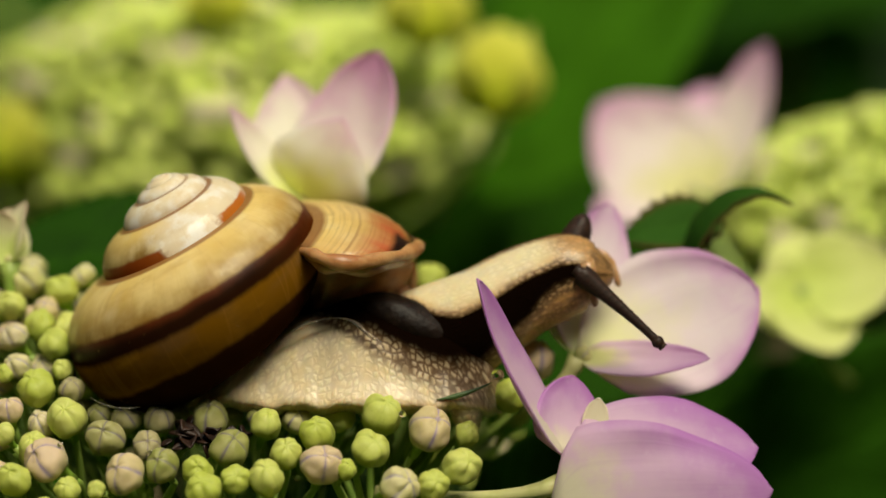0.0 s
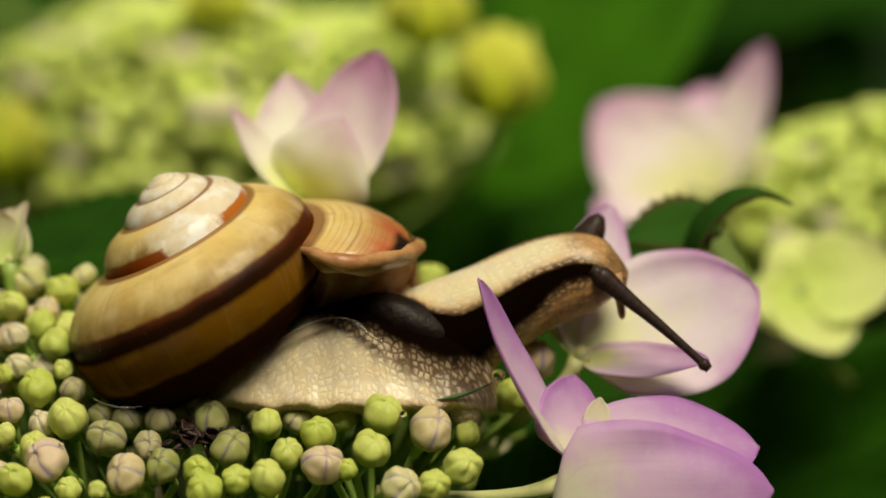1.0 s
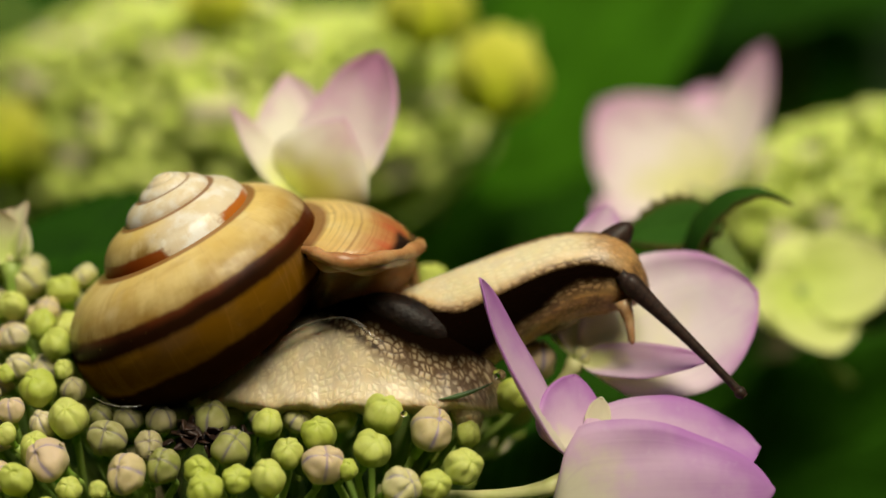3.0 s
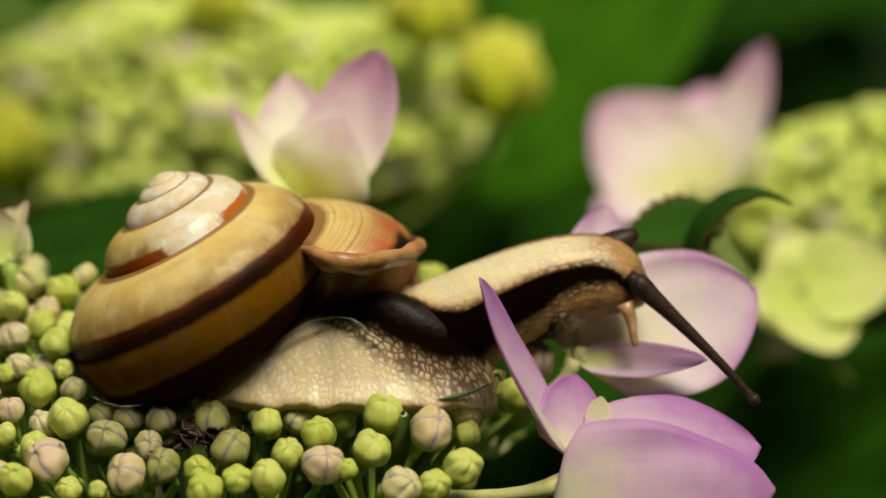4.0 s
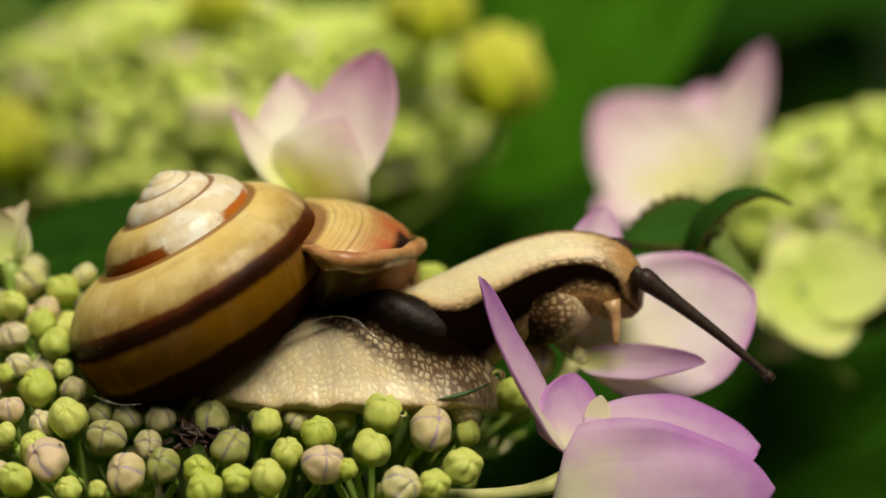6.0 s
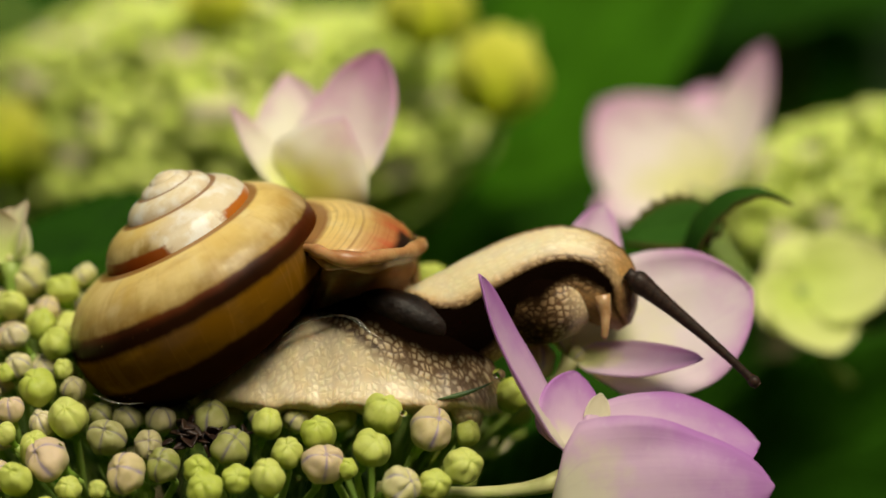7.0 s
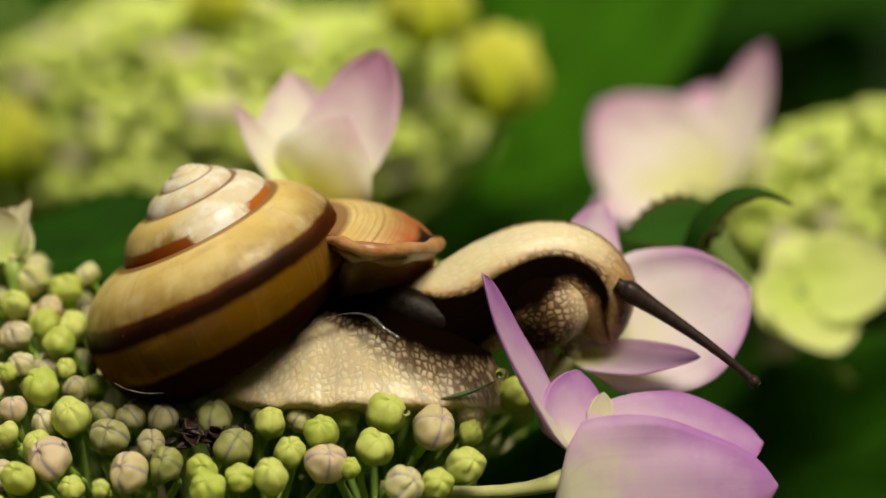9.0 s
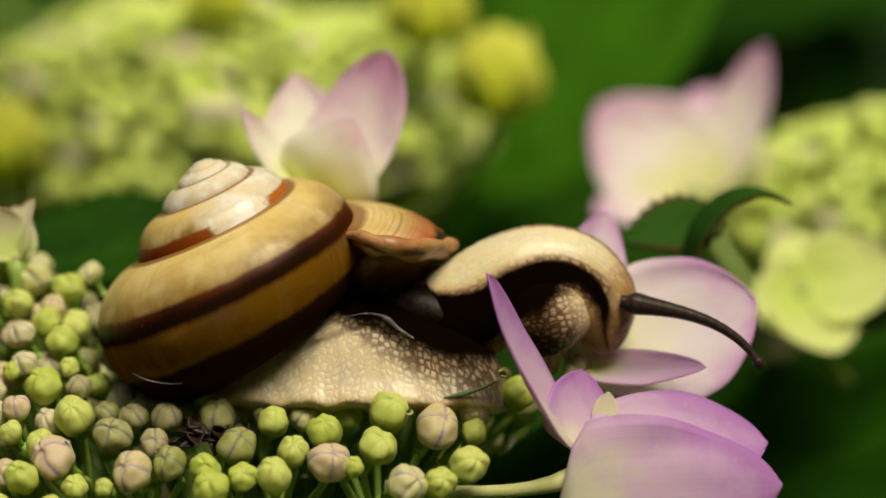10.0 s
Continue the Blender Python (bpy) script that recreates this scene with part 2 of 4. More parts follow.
SHELL = shell_material()
SKIN = skin_material("snail_skin")
NECK_SKIN = skin_material("neck_skin", pale=(0.84, 0.71, 0.43), groove=(0.44, 0.27, 0.10))
MANTLE = flesh_material("mantle", (0.27, 0.115, 0.040), (0.48, 0.24, 0.095))
RIM = flesh_material("mantle_rim", (0.36, 0.135, 0.042), (0.56, 0.30, 0.125), 0.42, 420, 0.14, 0.0004)
FOLD = flesh_material("mantle_fold", (0.26, 0.11, 0.040), (0.46, 0.25, 0.11), 0.3, 300)
DARKSKIN = flesh_material("tentacle_skin", (0.020, 0.011, 0.008), (0.050, 0.028, 0.020), 0.5, 1500, 0.08)
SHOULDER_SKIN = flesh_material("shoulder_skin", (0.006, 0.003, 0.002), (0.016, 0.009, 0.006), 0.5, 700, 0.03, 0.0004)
TANSKIN = flesh_material("feeler_skin", (0.44, 0.24, 0.10), (0.60, 0.38, 0.20), 0.34, 1200)
BUD_GREEN = bud_material("bud_green", (0.39, 0.46, 0.060), (0.55, 0.58, 0.16), (0.44, 0.50, 0.10), (0.16, 0.30, 0.03))
BUD_CREAM = bud_material("bud_cream", (0.56, 0.54, 0.22), (0.60, 0.52, 0.32), (0.25, 0.21, 0.36), (0.20, 0.33, 0.04))
BUD_BLUSH = bud_material("bud_blush", (0.54, 0.45, 0.22), (0.62, 0.47, 0.31), (0.24, 0.18, 0.38), (0.20, 0.33, 0.04))
BUD_PALE_CREAM = bud_material("bud_pale_cream", (0.70, 0.68, 0.36), (0.78, 0.70, 0.46), (0.55, 0.50, 0.36), (0.34, 0.42, 0.08))
BUD_PALE = bud_material("bud_pale_green", (0.58, 0.74, 0.12), (0.75, 0.85, 0.27), (0.55, 0.60, 0.12), (0.30, 0.42, 0.06))
# darker copy of the bud colours, standing in for the shell's shadow
BUD_SHADED = bud_material("bud_shaded", (0.28, 0.30, 0.075), (0.40, 0.34, 0.19), (0.14, 0.11, 0.17), (0.14, 0.23, 0.03))
LILAC = sepal_material("sepal_lilac", (0.66, 0.28, 0.64), (0.86, 0.74, 0.78), (0.88, 0.87, 0.50), 0.30, 0.55, 0.26)
CREAM = sepal_material("sepal_heart", (0.86, 0.80, 0.62), (0.88, 0.84, 0.60), (0.84, 0.84, 0.46), 0.3, 0.5, 0.1)
LILAC_OUT = sepal_material("sepal_lilac_back", (0.56, 0.23, 0.60), (0.75, 0.53, 0.70), (0.80, 0.74, 0.58), 0.36, 0.36, 0.30)
LILAC_THIN = sepal_material("sepal_lilac_thin", (0.68, 0.38, 0.66), (0.82, 0.64, 0.77), (0.84, 0.84, 0.42), 0.45, 0.34, 0.2)
PALE = sepal_material("sepal_pale", (0.78, 0.44, 0.66), (0.95, 0.91, 0.76), (0.88, 0.92, 0.36), 0.28, 0.46, 0.10)
PINK_TIP = sepal_material("sepal_pink_tip", (0.76, 0.35, 0.62), (0.93, 0.82, 0.80), (0.90, 0.92, 0.40), 0.30, 0.32, 0.08)
YELLOW = sepal_material("sepal_yellow", (0.92, 0.90, 0.20), (0.90, 0.91, 0.13), (0.80, 0.88, 0.10), 0.3, 0.6)
PALE_FAR = sepal_material("sepal_pink", (0.74, 0.36, 0.64), (0.92, 0.82, 0.78), (0.82, 0.80, 0.36), 0.32, 0.42, 0.15)
PALE_BROWN = sepal_material("sepal_faded", (0.62, 0.44, 0.30), (0.84, 0.80, 0.54), (0.72, 0.80, 0.28), 0.35, 0.62, 0.25)
PALE_YELLOW = sepal_material("sepal_cream", (0.86, 0.82, 0.48), (0.82, 0.87, 0.32), (0.72, 0.82, 0.20), 0.38, 0.6)
# brighter greens than LEAF, for one broad leaf at the back
BRIGHT_LEAF = leaf_material("bright_leaf", (0.022, 0.085, 0.003), (0.050, 0.165, 0.007))
LEAF = leaf_material("leaf", (0.008, 0.036, 0.0015), (0.021, 0.082, 0.003))
CURLED = leaf_material("curled_leaf", (0.014, 0.055, 0.006), (0.032, 0.10, 0.010), (0.10, 0.055, 0.02))
STALK = plain_material("stalk", (0.20, 0.34, 0.05), (0.34, 0.44, 0.10), 0.5, 300, 0.0001)
PALE_STALK = plain_material("pale_stalk", (0.46, 0.50, 0.16), (0.66, 0.62, 0.30), 0.5, 300, 0.0001)
CANE = plain_material("cane", (0.13, 0.10, 0.05), (0.20, 0.17, 0.08), 0.7, 120)
SOIL = plain_material("soil", (0.035, 0.024, 0.015), (0.075, 0.052, 0.033), 0.9, 18, 0.01)
HEDGE = plain_material("hedge", (0.012, 0.035, 0.006), (0.035, 0.085, 0.012), 0.8, 6, 0.02)
DEBRIS = plain_material("wilted", (0.008, 0.004, 0.003), (0.040, 0.014, 0.006), 0.5, 700, 0.0002)
SLIVER = plain_material("sliver", (0.05, 0.10, 0.03), (0.10, 0.18, 0.06), 0.4, 600, 0.0001)
wet = Mat("water")
wet.set(color=(1, 1, 1), rough=0.02, trans=1.0, ior=1.33)
WATER = wet.m
film_mat = Mat("slime")
film_mat.set(color=(0.95, 0.90, 0.84), rough=0.06, trans=0.92, ior=1.34)
SLIME = film_mat.m


# ---- mesh helpers ----
def mesh_of(name, bm, material, smooth=True):
    me = bpy.data.meshes.new(name)
    bmesh.ops.scale(bm, vec=(MM, MM, MM), verts=bm.verts)
    if smooth:
        for f in bm.faces:
            f.smooth = True
    bm.to_mesh(me)
    bm.free()
    me.materials.append(material)
    return me


def part(name, bm, material, parent, label="", at=(0, 0, 0)):
    """One mesh object, built in millimetres, under a thing or a part; at: its origin in the parent's space."""
    ob = new(name, mesh_of(name, bm, material))
    ob.parent = parent
    ob.location = Vector(at) * MM
    return tagged(ob, label)


def thing(name, base, label, category, group="", kind=""):
    """An empty at its base on the stage, to carry its parts."""
    ob = new(name)
    ob.empty_display_size = 0.005
    ob.matrix_basis = STAGE @ lift(T(base))
    ob["base"] = tuple(base)
    return tagged(ob, label, category, group, kind)


def loft(bm, rows, closed=True, uvs=None, tints=None, cap=True):
    """Rings of points joined into a skin. uvs(i, j) and tints(i, j) give the map and the pigment."""
    uvl = bm.loops.layers.uv.new("map") if uvs else None
    col = bm.verts.layers.float_color.new("pigment") if tints else None
    vs = []
    for i, ring in enumerate(rows):
        vs.append([bm.verts.new(p) for p in ring])
        if tints:
            for j, vert in enumerate(vs[-1]):
                vert[col] = (*tints(i, j), 1.0)
    n = len(rows[0])
    for i in range(len(rows) - 1):
        for j in range(n if closed else n - 1):
            k = (j + 1) % n
            f = bm.faces.new((vs[i][j], vs[i][k], vs[i + 1][k], vs[i + 1][j]))
            if uvs:
                for lp, (a, b) in zip(f.loops, ((i, j), (i, j + 1), (i + 1, j + 1), (i + 1, j))):
                    lp[uvl].uv = uvs(a, b)
    if cap and closed:
        for ring in (vs[0], vs[-1]):
            f = bm.faces.new(ring if ring is vs[-1] else ring[::-1])
            if uvs:
                i = 0 if ring is vs[0] else len(rows) - 1
                for lp in f.loops:
                    lp[uvl].uv = uvs(i, 0)
    bmesh.ops.recalc_face_normals(bm, faces=bm.faces)
    return bm


def tube(bm, pts, radii, sides=10, cap=True):
    """A round tapering tube along points."""
    rows = []
    pts = [Vector(p) for p in pts]
    for i, p in enumerate(pts):
        t = (pts[min(i + 1, len(pts) - 1)] - pts[max(i - 1, 0)]).normalized()
        a = t.orthogonal().normalized() if i == 0 else (side - t * side.dot(t)).normalized()
        side = a
        b = t.cross(a)
        rows.append([p + (a * math.cos(x) + b * math.sin(x)) * radii[i] for x in np.linspace(0, 2 * math.pi, sides, endpoint=False)])
    return loft(bm, rows, cap=cap)


def arc(a, b, sag, n=8):
    """Points from a to b, bowed by sag."""
    a, b, sag = Vector(a), Vector(b), Vector(sag)
    return [a.lerp(b, t) + sag * (4 * t * (1 - t)) for t in np.linspace(0, 1, n)]


def smooth_curve(keys, x):
    """Catmull-Rom through (x, value...) keys."""
    xs = [k[0] for k in keys]
    i = max(0, min(len(xs) - 2, int(np.searchsorted(xs, x) - 1)))
    p = [np.array(keys[max(0, min(len(keys) - 1, j))][1:], float) for j in (i - 1, i, i + 1, i + 2)]
    q = [xs[max(0, min(len(keys) - 1, j))] for j in (i - 1, i, i + 1, i + 2)]
    h = q[2] - q[1]
    f = min(1.0, max(0.0, (x - q[1]) / h))
    m1 = (p[2] - p[0]) / (q[2] - q[0]) * h if q[2] > q[0] else p[2] - p[1]
    m2 = (p[3] - p[1]) / (q[3] - q[1]) * h if q[3] > q[1] else p[2] - p[1]
    return p[1] * (2 * f**3 - 3 * f**2 + 1) + m1 * (f**3 - 2 * f**2 + f) + p[2] * (3 * f**2 - 2 * f**3) + m2 * (f**3 - f**2)


def ramp(x, a, b):
    t = min(1.0, max(0.0, (x - a) / (b - a)))
    return t * t * (3 - 2 * t)


# ---- setting ----
def ground_sheet():
    bm = bmesh.new()
    n = 60
    rows = []
    for i in range(n + 1):
        row = []
        for j in range(n + 1):
            a, b = (i / n * 2 - 1), (j / n * 2 - 1)
            x, y = 400 * a * abs(a) ** 3, 400 * b * abs(b) ** 3
            z = 0.02 * noise.noise((x * 2, y * 2, 0)) if abs(x) < 20 and abs(y) < 20 else 0
            row.append((x / MM, y / MM, (z - 0.01) / MM))
        rows.append(row)
    loft(bm, rows, closed=False, cap=False)
    ob = new("ground", mesh_of("ground", bm, SOIL))
    return tagged(ob, "dark bare garden soil under the shrub", "ground", kind="structure")


def backdrop_hedge():
    bm = bmesh.new()
    # full circle: the stretch behind the lens is unseen, added to block low sky
    rows = []
    for i in range(181):
        a = radians(2 * i)
        row = []
        for j in range(34):
            h = 2100 * j / 33
            ca, sa = math.cos(a), math.sin(a)
            r = 1600 + 130 * noise.noise((ca * 12, sa * 12, j * 0.55)) + 60 * noise.noise((ca * 33, sa * 33, j * 1.7)) - 0.05 * h
            row.append((r * math.cos(a), r * math.sin(a), h - 20))
        rows.append(row)
    loft(bm, rows, closed=False, cap=False)
    ob = new("backdrop", mesh_of("backdrop", bm, HEDGE))
    return tagged(ob, "dense dark green hedge backdrop, closed unseen behind the lens to cut skylight", "hedge", kind="structure")


ground_sheet()
backdrop_hedge()


# ---- leaves ----
def leaf_bmesh(length, width, bend=0.25, fold=0.25, teeth=15, ns=34, nw=12, curl=0.0, jag=0.05):
    bm = bmesh.new()
    rows, uvs = [], []
    for i in range(ns + 1):
        s = i / ns
        w = width * math.sin(math.pi * min(1, s ** 0.85)) ** 0.75 * (1 - 0.25 * s) + 0.02 * width
        tooth = 1 + jag * ((s * teeth) % 1.0)
        row = []
        for j in range(nw + 1):
            x = j / nw * 2 - 1
            reach = tooth if abs(x) > 0.99 else 1
            z = -bend * length * s * s + fold * abs(x) * w - curl * w * x * x * x * x
            z += 0.02 * length * noise.noise((s * 5, x * 2, length)) - 0.012 * length * (abs(((s * 9 - abs(x) * 3) % 1) - 0.5) < 0.12)
            row.append((x * w * reach, s * length, z))
        rows.append(row)
    return loft(bm, rows, closed=False, uvs=lambda i, j: (i / ns, j / nw * 2 - 1), cap=False)


def aim(base, tip, up):
    """A frame at base whose y axis runs to tip and whose z axis leans towards up."""
    y = (Vector(tip) - Vector(base)).normalized()
    z = (Vector(up) - y * Vector(up).dot(y)).normalized()
    x = y.cross(z)
    m = Matrix((x, y, z)).transposed().to_4x4()
    m.translation = Vector(base)
    return m


def add_leaf(shrub, base, tip, up, width, mat=None, label="", **kw):
    length = (Vector(tip) - Vector(base)).length
    bm = leaf_bmesh(length, width, **kw)
    ob = part("leaf", bm, mat or LEAF, shrub, label)
    ob.matrix_basis = lift(T(-Vector(shrub["base"])) @ aim(base, tip, up))
    s = ob.modifiers.new("thickness", "SOLIDIFY")
    s.thickness = 0.0004
    return ob


def shrub():
    sh = thing("hydrangea_shrub", (0, 120, -790), "leafy green hydrangea shrub in shade, broad toothed leaves", "shrub")
    # canes from the soil
    nodes = []
    rnd = random.Random(21)
    for k in range(16):
        x, y = -320 + 640 * (k % 6) / 5 + rnd.uniform(-30, 30), 190 + 120 * (k // 6) + rnd.uniform(-30, 30)
        top = rnd.uniform(0, 190)
        line = arc((x * 0.55, y * 0.7 + 90, -800), (x, y, top), (x * 0.08, 10, 0), 14)
        bm = bmesh.new()
        tube(bm, [p - Vector(sh["base"]) for p in line], np.linspace(5, 2.0, 14))
        part("cane", bm, CANE, sh)
        nodes += line[5:]

    def leaf_stalk(p):
        q = min(nodes, key=lambda n: (n - p).length)
        bm = bmesh.new()
        tube(bm, [w - Vector(sh["base"]) for w in arc(q, p, (0, 0, -6), 6)], np.linspace(1.6, 1.0, 6), 6)
        part("leaf_stalk", bm, STALK, sh)

    # broad leaves behind the flowers
    add_leaf(sh, spot(3, 5, 122), spot(27, 34, 112), (-0.5, -1, 0.7), 17, BRIGHT_LEAF, bend=0.02, fold=0.2)
    add_leaf(sh, spot(18, -27, 62), spot(52, -9, 66), (-0.35, -1, -0.6), 15, bend=0.03, fold=0.12)
    add_leaf(sh, spot(2, -30, 22), spot(18, -13, 26), (0.5, -1, 0.6), 7, bend=0.05)
    add_leaf(sh, spot(-40, -3, 40), spot(-14, 4, 46), (0, -0.6, 1), 9, bend=0.1)
    rnd = random.Random(4)
    protos = [leaf_bmesh(70 + 12 * k, 22 + 4 * k, 0.15 + 0.08 * k, 0.2) for k in range(3)]
    meshes = [mesh_of("leaf", b, LEAF) for b in protos]
    for i in range(150):
        d = rnd.uniform(95, 420)
        p = Vector((rnd.uniform(-1, 1) * (70 + d * 0.75), d, rnd.uniform(-1.1, 0.75) * (40 + d * 0.55)))
        if p.y < 215 and abs(p.x) < 110 and p.z > -35:
            p.y += 130
        ob = new("leaf", rnd.choice(meshes))
        ob.parent = sh
        q = p + Vector((rnd.uniform(-1, 1), rnd.uniform(-1.0, 0.3), rnd.uniform(-0.7, 0.3)))
        ob.matrix_basis = lift(T(-Vector(sh["base"])) @ aim(p, q, (rnd.uniform(-0.6, 0.6), rnd.uniform(-0.9, 0.1), 1)))
        leaf_stalk(p)
    # leaves under and before the flower head
    for i in range(40):
        a = rnd.uniform(0, 2 * math.pi)
        p = Vector((50 * math.cos(a) + rnd.uniform(-25, 25), 40 + 45 * math.sin(a), rnd.uniform(-130, -62)))
        q = p + Vector((math.cos(a), math.sin(a), rnd.uniform(-0.5, 0.1)))
        ob = new("leaf", rnd.choice(meshes))
        ob.parent = sh
        ob.matrix_basis = lift(T(-Vector(sh["base"])) @ aim(p, q, (0, 0, 1)))
        leaf_stalk(p)
    # the curled leaf with a browned margin
    arch = [(0.0, 21.4, -1.5), (0.25, 22.6, 2.6), (0.5, 25.2, 5.2), (0.75, 28.2, 5.6), (1.0, 31.0, 4.1)]
    rows = []
    for i in range(31):
        x, z = smooth_curve(arch, i / 30)
        w = 0.12 + (1.75 - 0.7 * i / 30) * math.sin(math.pi * (0.2 + 0.8 * i / 30)) * (1 + 0.12 * ((i % 5) / 5))
        rows.append([spot(x + 0.35 * w * q, z - 0.42 * w * (q + 1) - 0.1 * w * q * q, 20 - 3 * i / 30 - w * q) - Vector(sh["base"]) for q in np.linspace(-1, 1, 9)])
    bm = loft(bmesh.new(), rows, closed=False, uvs=lambda i, j: (i / 30, j / 8 * 2 - 1), cap=False)
    part("leaf", bm, CURLED, sh, "curled leaf with a withered brown margin").modifiers.new("thickness", "SOLIDIFY").thickness = 0.0003
    add_leaf(sh, spot(24.6, 2.6, 25), spot(15.8, 0.9, 22), (0.1, -0.9, 0.6), 3.1, CURLED, "dark green toothed leaf, browned at the margin", bend=0.04, fold=0.25, teeth=8, jag=0.3)
    return sh


SHRUB = shrub()


# ---- florets and buds ----
def sepal(floret, base, tip, normal, width, mat, cup=0.25, bend=0.12, ruffle=0.04, blunt=0.8, seed=0, point=0.52):
    """One showy petal-like sepal; base and tip on the stage, the hollow side towards normal."""
    length = (Vector(tip) - Vector(base)).length
    ns, nw = 22, 14
    rows = []
    for i in range(ns + 1):
        s = 1 - (1 - i / ns) ** 1.8
        w = width * (0.12 * (1 - s) + 0.92 * max(0.0, math.sin(math.pi * min(1.0, s) ** blunt)) ** point + 0.01)
        w *= 1 if s > 0.12 else 0.35 + 0.65 * s / 0.12
        row = []
        for j in range(nw + 1):
            x = j / nw * 2 - 1
            ss = s - 0.02 * x * x * s
            z = cup * w * x * x - bend * length * 4 * s * (1 - s)
            z += 2.2 * ruffle * w * noise.noise((s * 3 + seed * 7.1, x * 2.2, seed)) * (0.3 + abs(x))
            row.append((x * w * (1 + 0.05 * noise.noise((s * 5, seed * 3.3, x * 0.7))), ss * length, z))
        rows.append(row)
    bm = loft(bmesh.new(), rows, closed=False, uvs=lambda i, j: (1 - (1 - i / ns) ** 1.8, j / nw * 2 - 1), cap=False)
    ob = part("sepal", bm, mat, floret)
    ob.matrix_basis = lift(T(-Vector(floret["centre"])) @ aim(base, tip, normal))
    t = ob.modifiers.new("thickness", "SOLIDIFY")
    t.thickness, t.offset = 0.00016, 0.0
    return ob


def floret(head, centre, root, label, heart=1.0, offset=(0, 0, 0), stalk=None):
    """A showy flower: its stalk from root to centre, with a small closed bud at its heart; its sepals are added to it."""
    c, q = Vector(centre), Vector(root)
    bm = bmesh.new()
    tube(bm, [p - c for p in arc(q, c, ((c - q).x * 0.1, 0, -0.8), 8)], [0.7, 0.62, 0.6, 0.6, 0.62, 0.66, 0.8, 1.0], 12)
    ob = part("floret", bm, stalk or STALK, head, label, at=c - Vector(head["base"]))
    ob["centre"] = tuple(c)
    b = new("heart_bud", BUDS["cream"])
    b.parent = ob
    up = (c - q).normalized()
    if any(offset):
        up = Vector((0.15, -0.25, 1))
    b.matrix_basis = lift(T(offset) @ aim((0, 0, 0), up, (0, -1, 0.2)) @ pose(0, 0.6 * heart, 0, -90)) @ Matrix.Diagonal((heart, heart, heart, 1))
    return ob


def bud_mesh(name, mat, lobes, nt, na, flat=0.9, depth=0.10, wide=0.30, stalk=(-1.05, -1.4, -1.9)):
    """A closed flower bud of radius one millimetre on a short stalk."""
    rows, info = [], []
    ths = list(np.linspace(0.06, 2.55, nt)) + [2.9, 3.0, 3.05]
    for k, th in enumerate(ths):
        ring, meta = [], []
        for j in range(na):
            a = 2 * math.pi * j / na
            c = abs(math.sin(lobes * a / 2))
            g = math.exp(-((c / wide) ** 2)) * ramp(th, 2.2, 1.2) * ramp(th, 0.0, 0.35)
            if k < nt:
                r = 1 - depth * g - 0.13 * math.exp(-((th / 0.34) ** 2)) + 0.15 * noise.noise((math.cos(a) * 1.5, math.sin(a) * 1.5, th * 1.5 + lobes))
                rad, z = r * math.sin(th), r * flat * math.cos(th)
                if th > 1.9:
                    rad = max(rad, 0.34)
            else:
                rad, z = (0.30, 0.24, 0.22)[k - nt], stalk[k - nt]
            ring.append((rad * math.cos(a), rad * math.sin(a), z))
            s = 0.9 * math.exp(-((c / 0.19) ** 2)) * ramp(th, 2.1, 1.5) if lobes else 0
            meta.append((s if th > 0.12 else 0.8, ramp(th, 2.1, 2.5), 0))
        rows.append(ring)
        info.append(meta)
    bm = loft(bmesh.new(), rows, tints=lambda i, j: info[i][j])
    return mesh_of(name, bm, mat)


BUDS = {"shaded": bud_mesh("bud", BUD_SHADED, 4, 18, 44, 0.92, 0.08, 0.3), "green": bud_mesh("bud", BUD_GREEN, 5, 18, 45, 0.94, 0.06, 0.5), "lumpy": bud_mesh("bud", BUD_GREEN, 4, 18, 44, 0.98, 0.075, 0.55), "cream": bud_mesh("bud", BUD_CREAM, 5, 18, 45, 0.9, 0.10, 0.36),
        "blush": bud_mesh("bud", BUD_BLUSH, 4, 18, 44, 0.9, 0.07, 0.3), "far": bud_mesh("bud", BUD_PALE, 5, 9, 15, 0.9, 0.1, 0.3, (-1.05, -2.2, -5.0)),
        "far_cream": bud_mesh("bud", BUD_PALE_CREAM, 5, 9, 15, 0.9, 0.08, 0.3, (-1.05, -2.2, -5.0))}


def add_bud(head, place, radius, kind, way, spin=0.0):
    ob = new("bud", BUDS[kind])
    ob.parent = head
    m = T(Vector(place) - Vector(head["base"])) @ Vector(way).to_track_quat("Z", "Y").to_matrix().to_4x4() @ pose(0, 0, 0, 0, 0, spin)
    k = 0.88 + 0.24 * ((spin * 7.3) % 1.0)
    ob.matrix_basis = lift(m) @ Matrix.Diagonal((radius * (1.04 - 0.1 * k), radius, radius * k, 1))
    return ob


def flower_head(base, centre, label):
    """An empty at the soil with a cane up to the flower head's fork."""
    h = thing("hydrangea_flower_head", base, label, "flower head", "hydrangea flower heads")
    bm = bmesh.new()
    tube(bm, [p - Vector(base) for p in arc(base, centre, (8, 25, 0), 14)], np.linspace(4.5, 2.2, 14))
    part("stem", bm, STALK, h)
    return h


def branches(head, fork, tips):
    for t in tips:
        bm = bmesh.new()
        b = Vector(head["base"])
        tube(bm, [p - b for p in arc(fork, t, (0, 0, -2.5), 7)], np.linspace(1.3, 0.6, 7), 8)
        part("branch", bm, STALK, head)


